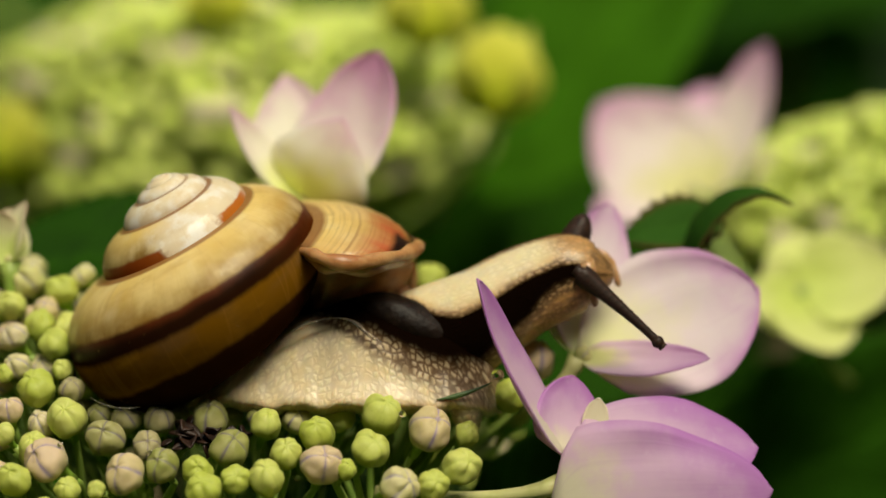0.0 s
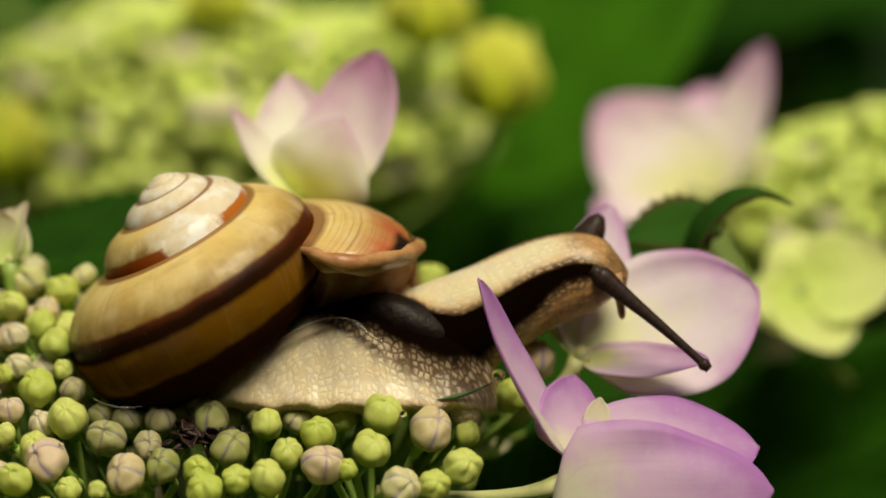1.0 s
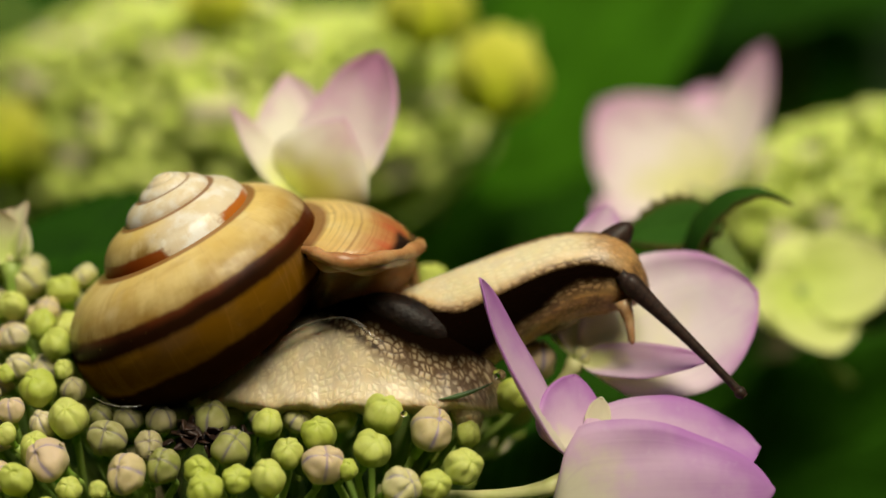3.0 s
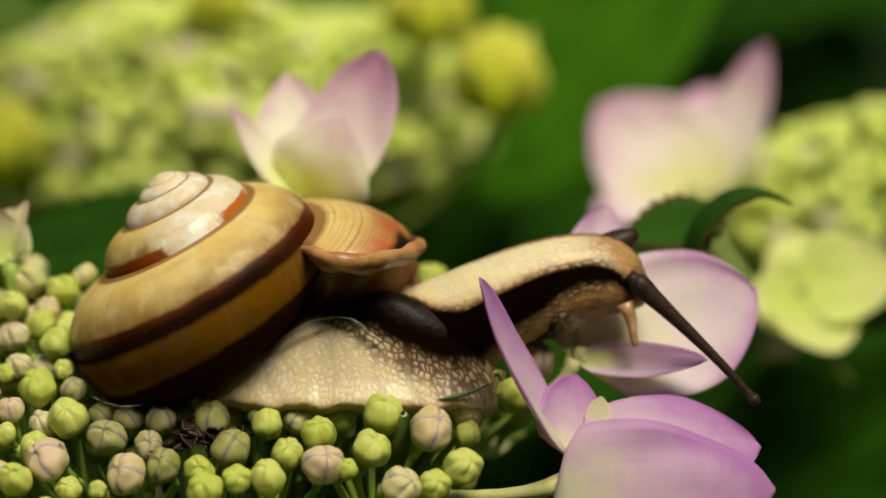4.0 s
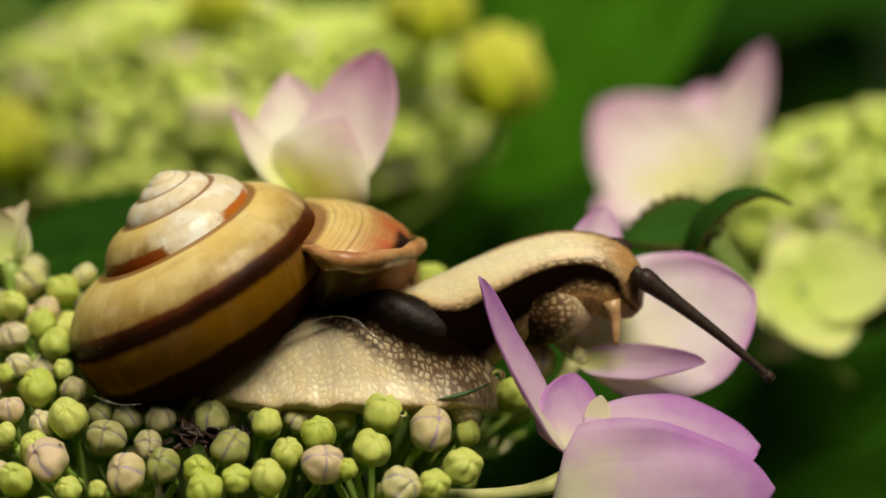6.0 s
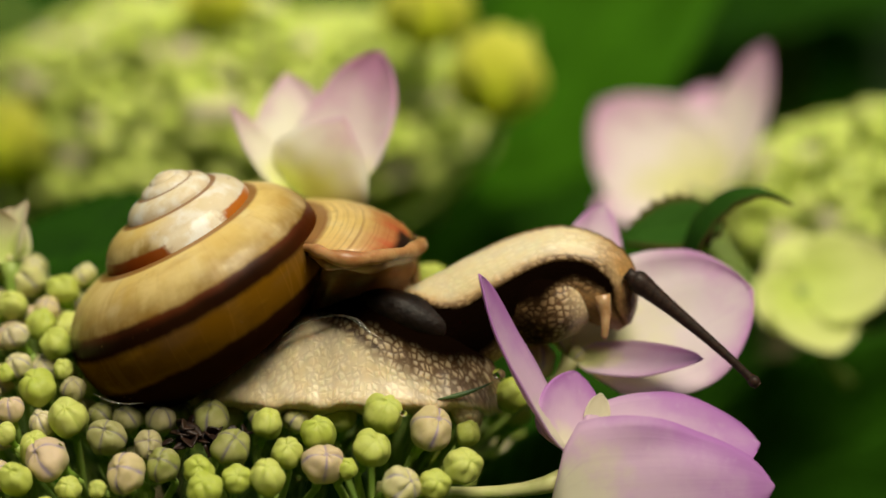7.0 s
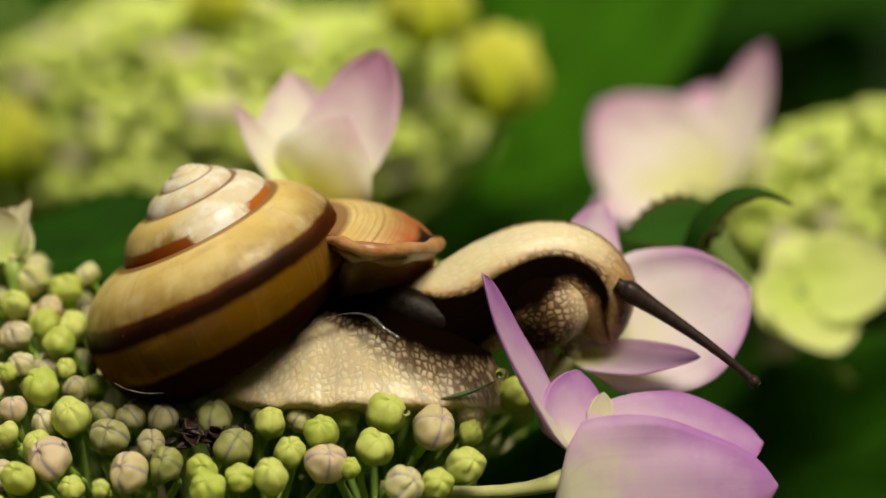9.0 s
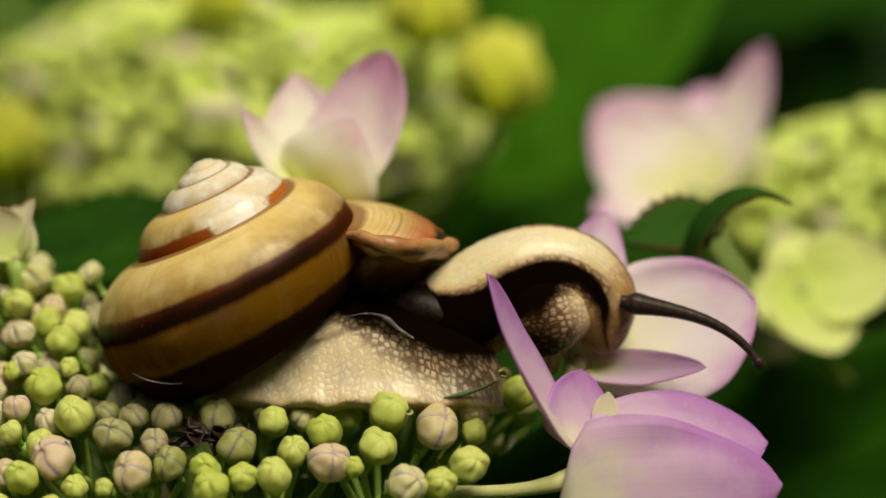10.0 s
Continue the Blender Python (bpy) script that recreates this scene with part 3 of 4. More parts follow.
def near_head():
    h = flower_head((-18, 140, -790), (-16, 16, -42), "lacecap hydrangea flower head of green and blush buds with lilac florets")
    rnd = random.Random(11)
    fork = Vector((-16, 16, -42))
    taken, feet = [], []

    def put(u, v, r, kind, d=None):
        d = bed_depth(u, v) if d is None else d
        p = spot(u, v, d)
        way = (p - (fork + Vector((0, -2, 6)))).normalized() + Vector((rnd.uniform(-.6, .6), -0.6 + rnd.uniform(-.5, .4), 0.35 + rnd.uniform(-.3, .3)))
        add_bud(h, p, r * (1 + d / REACH), kind, way, rnd.uniform(0, 360))
        taken.append((p, r))
        feet.append((p - way.normalized() * r * 1.6, way.normalized()))

    for u, v, r, kind in FRONT_BUDS + SIDE_BUDS + LEFT_BUDS:
        put(u, v, r, {"g": rnd.choice(("green", "lumpy")), "c": "cream", "p": "blush", "d": "shaded"}[kind])
    put(8.1, -9.8, 1.9, "blush", 11)
    put(6.1, -13.0, 1.6, "green", 6)
    put(2.1, -16.4, 1.2, "green", 3)
    put(-1.2, -2.6, 1.5, "green", 22)
    for u, v, r, kind in ((-29.0, -13.4, 1.5, "cream"), (-26.4, -13.0, 1.5, "blush"), (-24.0, -13.6, 1.1, "green"), (-28.2, -15.4, 1.4, "green"), (-31.2, -12.2, 1.2, "green")):
        put(u, v, r, kind, 9)
    # the rest of the bed, behind and under the snail and out of sight below
    for _ in range(5000):
        if len(taken) > 250:
            break
        u, v = rnd.uniform(-52, 3), rnd.uniform(-30, -2)
        d = bed_depth(u, v) + rnd.uniform(0.5, 3.5)
        if v > -4.5 - 0.016 * (u + 40) ** 1.5 if u > -40 else v > 1:
            continue
        if u > -33 and v < -15.2 and v > -24:
            continue
        if -33 < u < 4 and v > -14.8:
            d += 4
        p, r = spot(u, v, d), rnd.uniform(1.2, 1.8)
        if all((p - q).length > (r + s) * 0.92 for q, s in taken):
            put(u, v, r, "shaded" if -33 < u < -14 and v > -18 else rnd.choice(("green", "lumpy", "cream", "blush")), d)
    for _ in range(4000):
        if len(taken) > 330:
            break
        u, d = rnd.uniform(-55, 8), rnd.uniform(14, 42)
        v = -7 - 0.010 * (u + 22) ** 2 - 0.02 * (d - 18) ** 2
        if u < -36:
            v = -1.5 - 0.03 * (d - 16) ** 2 - 0.02 * (u + 40) ** 2
        p, r = Vector((u, d, v)), rnd.uniform(1.2, 1.8)
        if all((p - q).length > (r + s) * 0.95 for q, s in taken):
            way = (p - fork).normalized() + Vector((0, 0, 0.5))
            add_bud(h, p, r, rnd.choice(("green", "green", "cream")), way, rnd.uniform(0, 360))
            taken.append((p, r))
            feet.append((p - way.normalized() * r * 1.6, way.normalized()))
    tips = [q.lerp(fork, 0.35) + Vector((0, 0, -1.5)) for q, s in taken[::7]]
    branches(h, fork, tips)
    b = Vector(h["base"])
    for foot, way in feet:
        node = min(tips, key=lambda q: (q - foot).length)
        bm = bmesh.new()
        tube(bm, [p - b for p in (foot, foot - way * 1.2, foot.lerp(node, 0.45) - way * 1.0, foot.lerp(node, 0.75), node)], [0.36, 0.34, 0.36, 0.42, 0.5], 7)
        part("pedicel", bm, STALK, h)
    return h


def bed_depth(u, v):
    """How far away the bed of buds lies at a height: it slopes back as it rises."""
    return -6.0 + 1.05 * (v + 22.0) + 0.004 * (u + 20) ** 2 * 0.3


# across, up, radius in millimetres and colour: green, cream, blush, or d darkened for shade
FRONT_BUDS = [(-15.7, -15.5, 1.5, "g"), (-11.1, -16.4, 1.65, "g"), (-13.9, -18.1, 1.5, "g"), (-10.7, -19.1, 1.9, "p"), (-8.6, -19.5, 1.0, "g"),
              (-6.4, -17.7, 1.8, "g"), (-5.4, -14.7, 1.9, "g"), (-1.1, -16.0, 2.1, "p"), (1.6, -19.3, 1.8, "g"), (-0.9, -20.9, 1.5, "g"), (-3.8, -21.0, 1.9, "c")]
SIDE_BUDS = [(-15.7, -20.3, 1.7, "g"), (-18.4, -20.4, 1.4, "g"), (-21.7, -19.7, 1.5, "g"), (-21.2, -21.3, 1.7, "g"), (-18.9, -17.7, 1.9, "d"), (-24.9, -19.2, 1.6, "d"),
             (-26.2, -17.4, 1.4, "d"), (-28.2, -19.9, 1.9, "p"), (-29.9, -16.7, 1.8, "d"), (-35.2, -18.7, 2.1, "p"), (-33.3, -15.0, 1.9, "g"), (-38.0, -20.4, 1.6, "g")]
LEFT_BUDS = [(-36.0, -12.3, 1.8, "g"), (-37.7, -10.4, 1.3, "c"), (-38.0, -7.8, 1.4, "c"), (-35.7, -6.7, 1.5, "g"), (-34.3, -8.4, 1.5, "g"), (-38.2, -5.0, 1.35, "g"),
             (-36.8, -2.8, 1.7, "c"), (-33.8, -3.7, 1.6, "g"), (-35.2, -5.4, 1.3, "p"), (-31.9, -2.4, 1.2, "c"), (-38.4, -14.3, 1.3, "p"), (-38.9, -16.4, 1.1, "g"),
             (-33.7, -10.7, 1.0, "g"), (-38.8, -11.0, 0.9, "g"), (-32.9, -12.5, 1.2, "d"), (-38.3, -1.7, 1.2, "g"), (-30.7, -21.3, 0.9, "g")]
HEAD = near_head()


def near_florets():
    # the large lilac floret before the snail's neck
    c = spot(11.0, -18.6, -0.5)
    a = floret(HEAD, c - Vector((0.6, 0, 2.2)), spot(-6, -21.6, 2), "lilac floret with broad sepals and a cream heart", 0.5, (3.1, 2.4, 3.7), PALE_STALK)
    sepal(a, c, spot(3.0, -2.6, -3.0), (1, -0.33, 0.35), 3.4, LILAC_OUT, cup=0.30, bend=0.06, seed=1)
    sepal(a, c, spot(11.5, -11.2, 3.2), (0.45, -1, 0.1), 3.6, LILAC_OUT, cup=0.1, bend=0.05, seed=2)
    sepal(a, c + Vector((-1.6, -2.2, -4.4)), spot(29.2, -21.4, -3), (-0.1, 1, -0.12), 7.4, LILAC_OUT, cup=0.10, bend=0.06, blunt=0.60, seed=3)
    sepal(a, c, spot(27.9, -17.6, 4), (-0.1, -1, 0.75), 5.4, LILAC_OUT, cup=0.10, bend=-0.05, blunt=0.9, seed=4)
    sepal(a, spot(13.0, -18.4, 1.4), spot(13.8, -13.2, 1.8), (0.1, -1, 0.2), 1.2, CREAM, cup=0.15, bend=0.05, blunt=1.6, seed=16)
    # the lilac floret at the snail's head
    c = spot(12.0, -9.6, 10)
    b = floret(HEAD, c, spot(7.0, -13.5, 11), "lilac floret with a pale yellow throat", 0.9, stalk=PALE_STALK)
    sepal(b, c, spot(28.0, -3.5, 12), (-0.35, -1, 0.25), 7.35, LILAC, cup=0.14, bend=0.06, blunt=1.12, seed=5)
    sepal(b, c, spot(14.8, 4.1, 17), (0.3, -1, 0.1), 3.8, LILAC, cup=0.25, bend=0.05, seed=6)
    sepal(b, c, spot(23.6, -9.7, 5.0), (0.0, -0.8, 0.7), 2.1, LILAC_THIN, cup=0.3, bend=0.05, ruffle=0.07, seed=7)
    sepal(b, c, spot(10.5, -3.0, 16), (0.5, -1, 0.1), 3.0, PALE, cup=0.25, bend=0.05, seed=8)
    # the pale pink floret behind the shell
    c = spot(-12.0, 4.2, 22)
    d = floret(HEAD, c, spot(-14.5, -10, 22), "pale yellow floret with pink sepal tips", 0.9)
    sepal(d, c, spot(-5.6, 17.5, 24), (-0.5, -1, 0.1), 4.9, PINK_TIP, cup=0.25, bend=0.10, blunt=0.9, seed=9)
    sepal(d, c, spot(-14.0, 15.6, 28), (0.1, -1, 0.1), 4.6, PALE, cup=0.2, bend=0.06, seed=10, point=0.7)
    sepal(d, c, spot(-18.9, 12.6, 20), (0.9, -0.45, 0.25), 3.0, PALE, cup=0.3, bend=0.10, seed=11, point=0.75)
    sepal(d, c + Vector((0, -0.5, 0)), spot(-8.8, 11.7, 18), (0.2, 1, -0.05), 5.2, PALE, cup=0.22, bend=0.12, blunt=0.66, seed=12, point=0.78)
    # a small one at the far end of the bed
    c = spot(-38.4, -1.2, 14)
    s = floret(HEAD, c, spot(-37.5, -8, 14), "small pale yellow floret half open", 0.5)
    sepal(s, c, spot(-36.9, 4.2, 14), (-0.9, -1, 0.2), 1.7, PALE_BROWN, cup=0.35, bend=-0.05, blunt=0.62, seed=13)
    sepal(s, c, spot(-40.0, 3.4, 12.5), (0.4, -1, 0.2), 2.3, PALE_BROWN, cup=0.3, bend=0.08, blunt=0.8, seed=14)
    sepal(s, c, spot(-38.4, 3.6, 17), (0.1, -1, 0.2), 1.9, PALE_BROWN, cup=0.3, bend=0.1, blunt=0.7, seed=15)
    return a, b, d, s


FLORET_A, FLORET_B, FLORET_C, FLORET_D = near_florets()


def far_head(base, middle, size, count, seed, label, lean):
    """A flower head behind: a dome of buds round its middle."""
    m = Vector(middle)
    h = flower_head(base, m - Vector((0, 0, size[2])), label)
    rnd = random.Random(seed)
    taken = []
    fork = m - Vector((0, 0, size[2]))
    for _ in range(9000):
        if len(taken) >= count:
            break
        a, z = rnd.uniform(0, 2 * math.pi), rnd.uniform(-0.55, 1)
        k = math.sqrt(max(0, 1 - z * z)) * rnd.uniform(0.93, 1.02)
        w = Vector((k * math.cos(a), k * math.sin(a), z))
        bumpy = 1 + 0.2 * noise.noise(w * 2.8 + Vector((seed, 0, 0)))
        p = m + Vector((w.x * size[0], w.y * size[1], w.z * size[2])) * bumpy
        p.z += lean * (p.x - m.x)
        r = rnd.uniform(1.2, 2.0)
        if all((p - q).length > (r + s) * 0.78 for q, s in taken):
            add_bud(h, p, r, "far" if rnd.random() < 0.91 else "far_cream", w + Vector((0, 0, 0.4)), rnd.uniform(0, 360))
            taken.append((p, r))
    branches(h, fork, [q.lerp(fork, 0.2) for q, s in taken[::9]])
    return h


def far_florets():
    h = far_head((-40, 230, -790), spot(-21.0, 9.6, 105), (31, 20, 16), 600, 3, "hydrangea flower head of pale green buds with yellow florets", 0.05)
    for n, (u, v, d, w, k) in enumerate(((4.8, 16.4, 84, 5.0, 9.4), (-1.5, 22.0, 88, 4.8, 8), (-39.5, 10.5, 84, 5, 8.6), (-20, 22.5, 90, 3.8, 5.4))):
        c = spot(u, v - k * 0.55, d)
        f = floret(h, c, spot(u * 0.6 - 8, v - 15, d + 12), "yellow-green floret not yet open", 0.9)
        for i in range(4):
            a = radians(90 * i + 8 * n)
            out = Vector((math.cos(a), math.sin(a), 0))
            sepal(f, c, c + out * k * 0.40 + Vector((0, 0, k * 1.15)), -out + Vector((0, 0, 0.2)), w * 1.1, YELLOW, cup=0.3, bend=0.16, blunt=0.85, seed=20 + 4 * n + i)
    g = far_head((60, 230, -790), spot(37.5, 3.8, 84), (17, 16, 10), 380, 5, "hydrangea flower head of pale green buds with pink florets", 0.12)
    c = spot(22.5, 4.5, 64)
    f = floret(g, c, spot(30, -6, 58), "pale pink floret with a yellow-green throat", 1.2)
    sepal(f, c, spot(13.8, 13.0, 66), (0.3, -1, 0.3), 7.5, PALE_FAR, cup=0.2, bend=0.06, seed=40)
    sepal(f, c, spot(28.6, 18.2, 66), (-0.6, -1, 0.1), 3.6, PALE_FAR, cup=0.25, bend=0.08, seed=41)
    sepal(f, c, spot(13.4, 3.0, 57), (0.3, -0.5, 1), 4.5, PALE_FAR, cup=0.2, bend=0.06, seed=42)
    sepal(f, c, spot(23.5, 14.5, 75), (-0.1, -1, 0.2), 5.0, PALE_FAR, cup=0.2, bend=0.06, seed=43)
    c = spot(31.5, -3.5, 46)
    f = floret(g, c, spot(36, -12, 56), "pale yellow floret with broad sepals", 0.3)
    sepal(f, c, spot(29.0, -7.2, 43), (0.1, -1, 0.4), 4.0, PALE_YELLOW, cup=0.15, bend=0.05, seed=48)
    sepal(f, c, spot(35.0, -9.2, 42), (0.3, -0.9, 0.6), 5.2, PALE_YELLOW, cup=0.15, bend=0.05, seed=44)
    sepal(f, c, spot(40.5, -1.5, 46), (0.0, -1, 0.4), 5.0, PALE_YELLOW, cup=0.2, bend=0.05, seed=45)
    sepal(f, c, spot(28.0, -2.5, 46), (0.0, -1, 0.4), 3.0, PALE_YELLOW, cup=0.2, bend=0.05, seed=46)
    sepal(f, c, spot(31.5, 1.5, 54), (0.0, -1, 0.2), 3.5, PALE_YELLOW, cup=0.2, bend=0.05, seed=47)
    return h, g


far_florets()


# ---- snail ----
SNAIL_BASE = spot(-9.0, -15.0, 8)
SNAIL = thing("snail", SNAIL_BASE, "land snail with a brown-banded cream shell stretching over the buds", "snail")
RX = Matrix.Rotation(0.2672, 3, "X") @ Matrix.Rotation(-0.4166, 3, "Y") @ Matrix.Rotation(-0.1773, 3, "Z")
SHELL_HOME = spot(-25.94, 8.0, 5.0)
SHELL_SIZE = 1.017 / 20.0
TUBE_R, TUBE_A, TUBE_B, TUBE_H, GROWTH = 194.64 * SHELL_SIZE, 185.3 * SHELL_SIZE, 166.9 * SHELL_SIZE, 383.3 * SHELL_SIZE, 0.0854
LAST = -0.75
MOUTH = [(-3.15, -0.75), (-1.2, -0.75), (-0.6, -0.65), (0.0, -0.5), (0.3, -0.08), (0.6, 0.2), (0.9, 0.42), (1.3, 0.42), (1.8, 0.1), (2.4, -0.4), (3.15, -0.75)]


def mouth(f):
    """Where the shell's slanting mouth ends, by the angle round the tube."""
    return smooth_curve(MOUTH, f)[0]


def swept(t, f):
    return t + (mouth(f) - LAST) * ramp(t, LAST - 1.3, LAST)


def whorl(th, f, k=1.0):
    g = math.exp(GROWTH * th)
    r = g * (TUBE_R + k * TUBE_A * math.cos(f))
    flat = 1.5 * (1 - min(1.0, g)) ** 4
    full = 1.2 if f < 0 else 1.0
    return Vector((r * math.cos(-th), r * math.sin(-th), g * (-TUBE_H + k * TUBE_B * full * math.sin(f)) - flat))


def build_shell():
    bm = bmesh.new()
    turns, na = 6.0, 72
    ths = np.linspace(-2 * math.pi * turns, LAST, int(turns * 64))
    fs = np.linspace(-math.pi, math.pi, na, endpoint=False)
    rows = [[whorl(swept(t, f), f) for f in fs] for t in ths]
    # the lip turns outward a little and folds back inside
    for k, dt in ((0.965, 0.0), (0.94, -0.05), (0.93, -0.2), (0.92, -0.4)):
        rows.append([whorl(mouth(f) + dt, f, k) for f in fs])
    n = len(ths)
    loft(bm, rows, uvs=lambda i, j: (swept(ths[min(i, n - 1)], -math.pi + 2 * math.pi * j / na) / (2 * math.pi), -math.pi + 2 * math.pi * j / na), cap=False)
    bm.verts.ensure_lookup_table()
    bmesh.ops.contextual_create(bm, geom=bm.verts[:na])
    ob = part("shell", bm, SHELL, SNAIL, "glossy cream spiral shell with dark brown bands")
    # fleshy mantle closing the mouth of the shell
    bm = bmesh.new()
    way = (whorl(0.1, 0, 0) - whorl(0.0, 0, 0)).normalized()
    rows = []
    for k, out in ((0.93, -2.5), (0.93, -0.8), (0.90, 0.0), (0.80, 0.2), (0.6, 0.5), (0.35, 0.8), (0.1, 0.9)):
        rows.append([whorl(-0.4 + k * (mouth(f) + 0.4), f, k) + way * (out + 0.3 * noise.noise((f * 2, k * 5, 1))) for f in np.linspace(-math.pi, math.pi, 48, endpoint=False)])
    loft(bm, rows)
    part("mantle", bm, MANTLE, ob, "moist brown mantle")
    bm = bmesh.new()
    pts, rad = [], []
    for f in np.linspace(-0.6, 1.55, 44):
        pts.append(whorl(mouth(f) + 0.02, f, 0.965) + Vector((0.12 * math.sin(f * 11), 0, -0.05 + 0.16 * math.sin(f * 7))))
        rad.append(0.64 * (1 + 0.16 * math.sin(f * 9) + 0.15 * math.sin(f * 21 + 1) + 0.2 * noise.noise((f * 9, 2, 0))) * (0.6 + 0.4 * ramp(f, -0.6, 0.1)) * (0.3 + 0.7 * ramp(f, 1.55, 1.2)))
    tube(bm, pts, rad, 14)
    lower, thick = [], []
    for f in np.linspace(-0.6, 1.4, 40):
        lower.append(whorl(mouth(f) - 0.02, f, 0.87) + Vector((0, 0, -0.1 + 0.15 * math.sin(f * 5 + 2))))
        thick.append(0.85 * (1 + 0.2 * math.sin(f * 12) + 0.15 * math.sin(f * 19)) * (0.4 + 0.6 * ramp(f, 1.4, 1.0)))
    fold = bmesh.new()
    tube(fold, lower, thick, 14)
    part("mantle_fold", fold, FOLD, ob, "darker brown inner fold of the mantle")
    part("mantle_rim", bm, RIM, ob, "tan fleshy rim")
    return ob


SHELL_PART = build_shell()


FOOT_TOP = [(-25.0, -14.0), (-21, -11.5), (-16, -7.6), (-11, -5.2), (-7, -3.9), (-4, -4.6), (-1, -5.4), (1.5, -6.6), (3.3, -8.4), (4.6, -10.6), (5.2, -12.6)]
FOOT_HALF = [(-25.0, 0.6), (-20, 3.6), (-14, 5.2), (-8, 5.8), (-4, 5.7), (0, 5.2), (2.6, 4.5), (4.2, 3.3), (5.2, 1.0)]
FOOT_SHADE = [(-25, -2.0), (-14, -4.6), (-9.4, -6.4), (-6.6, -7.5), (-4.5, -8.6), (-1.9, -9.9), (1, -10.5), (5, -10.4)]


def foot_bmesh():
    """The creeping foot: a long low body with a flat sole, rising to a dark shoulder where the neck leaves it."""
    bm = bmesh.new()
    nu, na = 120, 56
    lo, hi = -25.0, 5.2
    rows, data, around = [], [], []
    for i in range(nu + 1):
        u = lo + (hi - lo) * i / nu
        t, w = smooth_curve(FOOT_TOP, u)[0], smooth_curve(FOOT_HALF, u)[0]
        sole = -14.7 + 0.16 * math.sin(u * 1.3) + 0.25 * noise.noise((u * 0.7, 0, 0)) + 0.5 * ramp(u, -15, -20)
        line = smooth_curve(FOOT_SHADE, u)[0]
        ring, meta = [], []
        for j in range(na):
            a = 2 * math.pi * j / na
            ca, sa = math.cos(a), math.sin(a)
            y = w * math.copysign(abs(ca) ** 0.8, ca)
            z = sole + 1.5 + (t - sole - 1.5) * abs(sa) ** 0.95 if sa >= 0 else sole + 1.5 - 1.5 * abs(sa) ** 0.6
            y *= 1.0 + 0.16 * ramp(z, sole + 3.2, sole + 0.4)
            y += math.copysign(1, y) * (0.22 * noise.noise((u * 0.35, z * 0.35, 5)) + 0.10 * noise.noise((u * 1.1, z * 0.9, 2)))
            ring.append(spot(u, z, 8 + y) - Vector(SNAIL_BASE))
            # dark skin towards the neck; under the mantle its shadow is coloured in too
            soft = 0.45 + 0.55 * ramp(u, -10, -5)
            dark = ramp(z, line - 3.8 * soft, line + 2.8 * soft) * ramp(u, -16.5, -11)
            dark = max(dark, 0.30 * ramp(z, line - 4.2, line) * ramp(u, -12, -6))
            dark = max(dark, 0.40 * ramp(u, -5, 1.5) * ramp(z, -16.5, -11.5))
            warm = 0.22 * ramp(z, -12.5, -14.6) * ramp(u, 4, -3)
            # tail end browned and darkened: the shell's shade put into the skin colour
            dark += 0.6 * ramp(u, -21.5, -23.5)
            warm += 0.4 * ramp(u, -18.5, -21.5)
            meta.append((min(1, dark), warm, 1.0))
        rows.append(ring)
        data.append(meta)
        run, top_j = [0.0], na // 4
        for j in range(1, na + 1):
            run.append(run[-1] + (ring[j % na] - ring[j - 1]).length)
        around.append([q - run[top_j] for q in run])
    return loft(bm, rows, uvs=lambda i, j: ((lo + (hi - lo) * i / nu) * 0.98, around[i][j] * 0.86 + 40), tints=lambda i, j: data[min(i, nu)][j % na])


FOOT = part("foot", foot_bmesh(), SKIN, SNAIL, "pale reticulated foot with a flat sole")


def lobe(name, centre, size, tilt, pigment, label="", skin=None):
    """A rounded swelling of the skin; pigment gives dark, warm and cell by the direction from its middle."""
    bm = bmesh.new()
    rows, tints, na, nt = [], [], 40, 26
    for i in range(nt + 1):
        th = math.pi * (0.02 + 0.96 * i / nt)
        ring, meta = [], []
        for a in np.linspace(0, 2 * math.pi, na, endpoint=False):
            w = Vector((math.sin(th) * math.cos(a), math.sin(th) * math.sin(a), math.cos(th)))
            k = 1 + 0.07 * noise.noise(w * 1.6 + Vector((size[0], 0, 0)))
            ring.append(Vector((w.x * size[0], w.y * size[1], w.z * size[2])) * k)
            meta.append(pigment(w))
        rows.append(ring)
        tints.append(meta)
    loft(bm, rows, uvs=lambda i, j: (size[0] * 5.4 * j / na, size[2] * 3.0 * i / nt), tints=lambda i, j: tints[i][j % na])
    ob = part(name, bm, skin or SKIN, SNAIL, label)
    ob.matrix_basis = lift(T(Vector(centre) - Vector(SNAIL_BASE)) @ pose(0, 0, 0, 0, tilt, 0))
    return ob


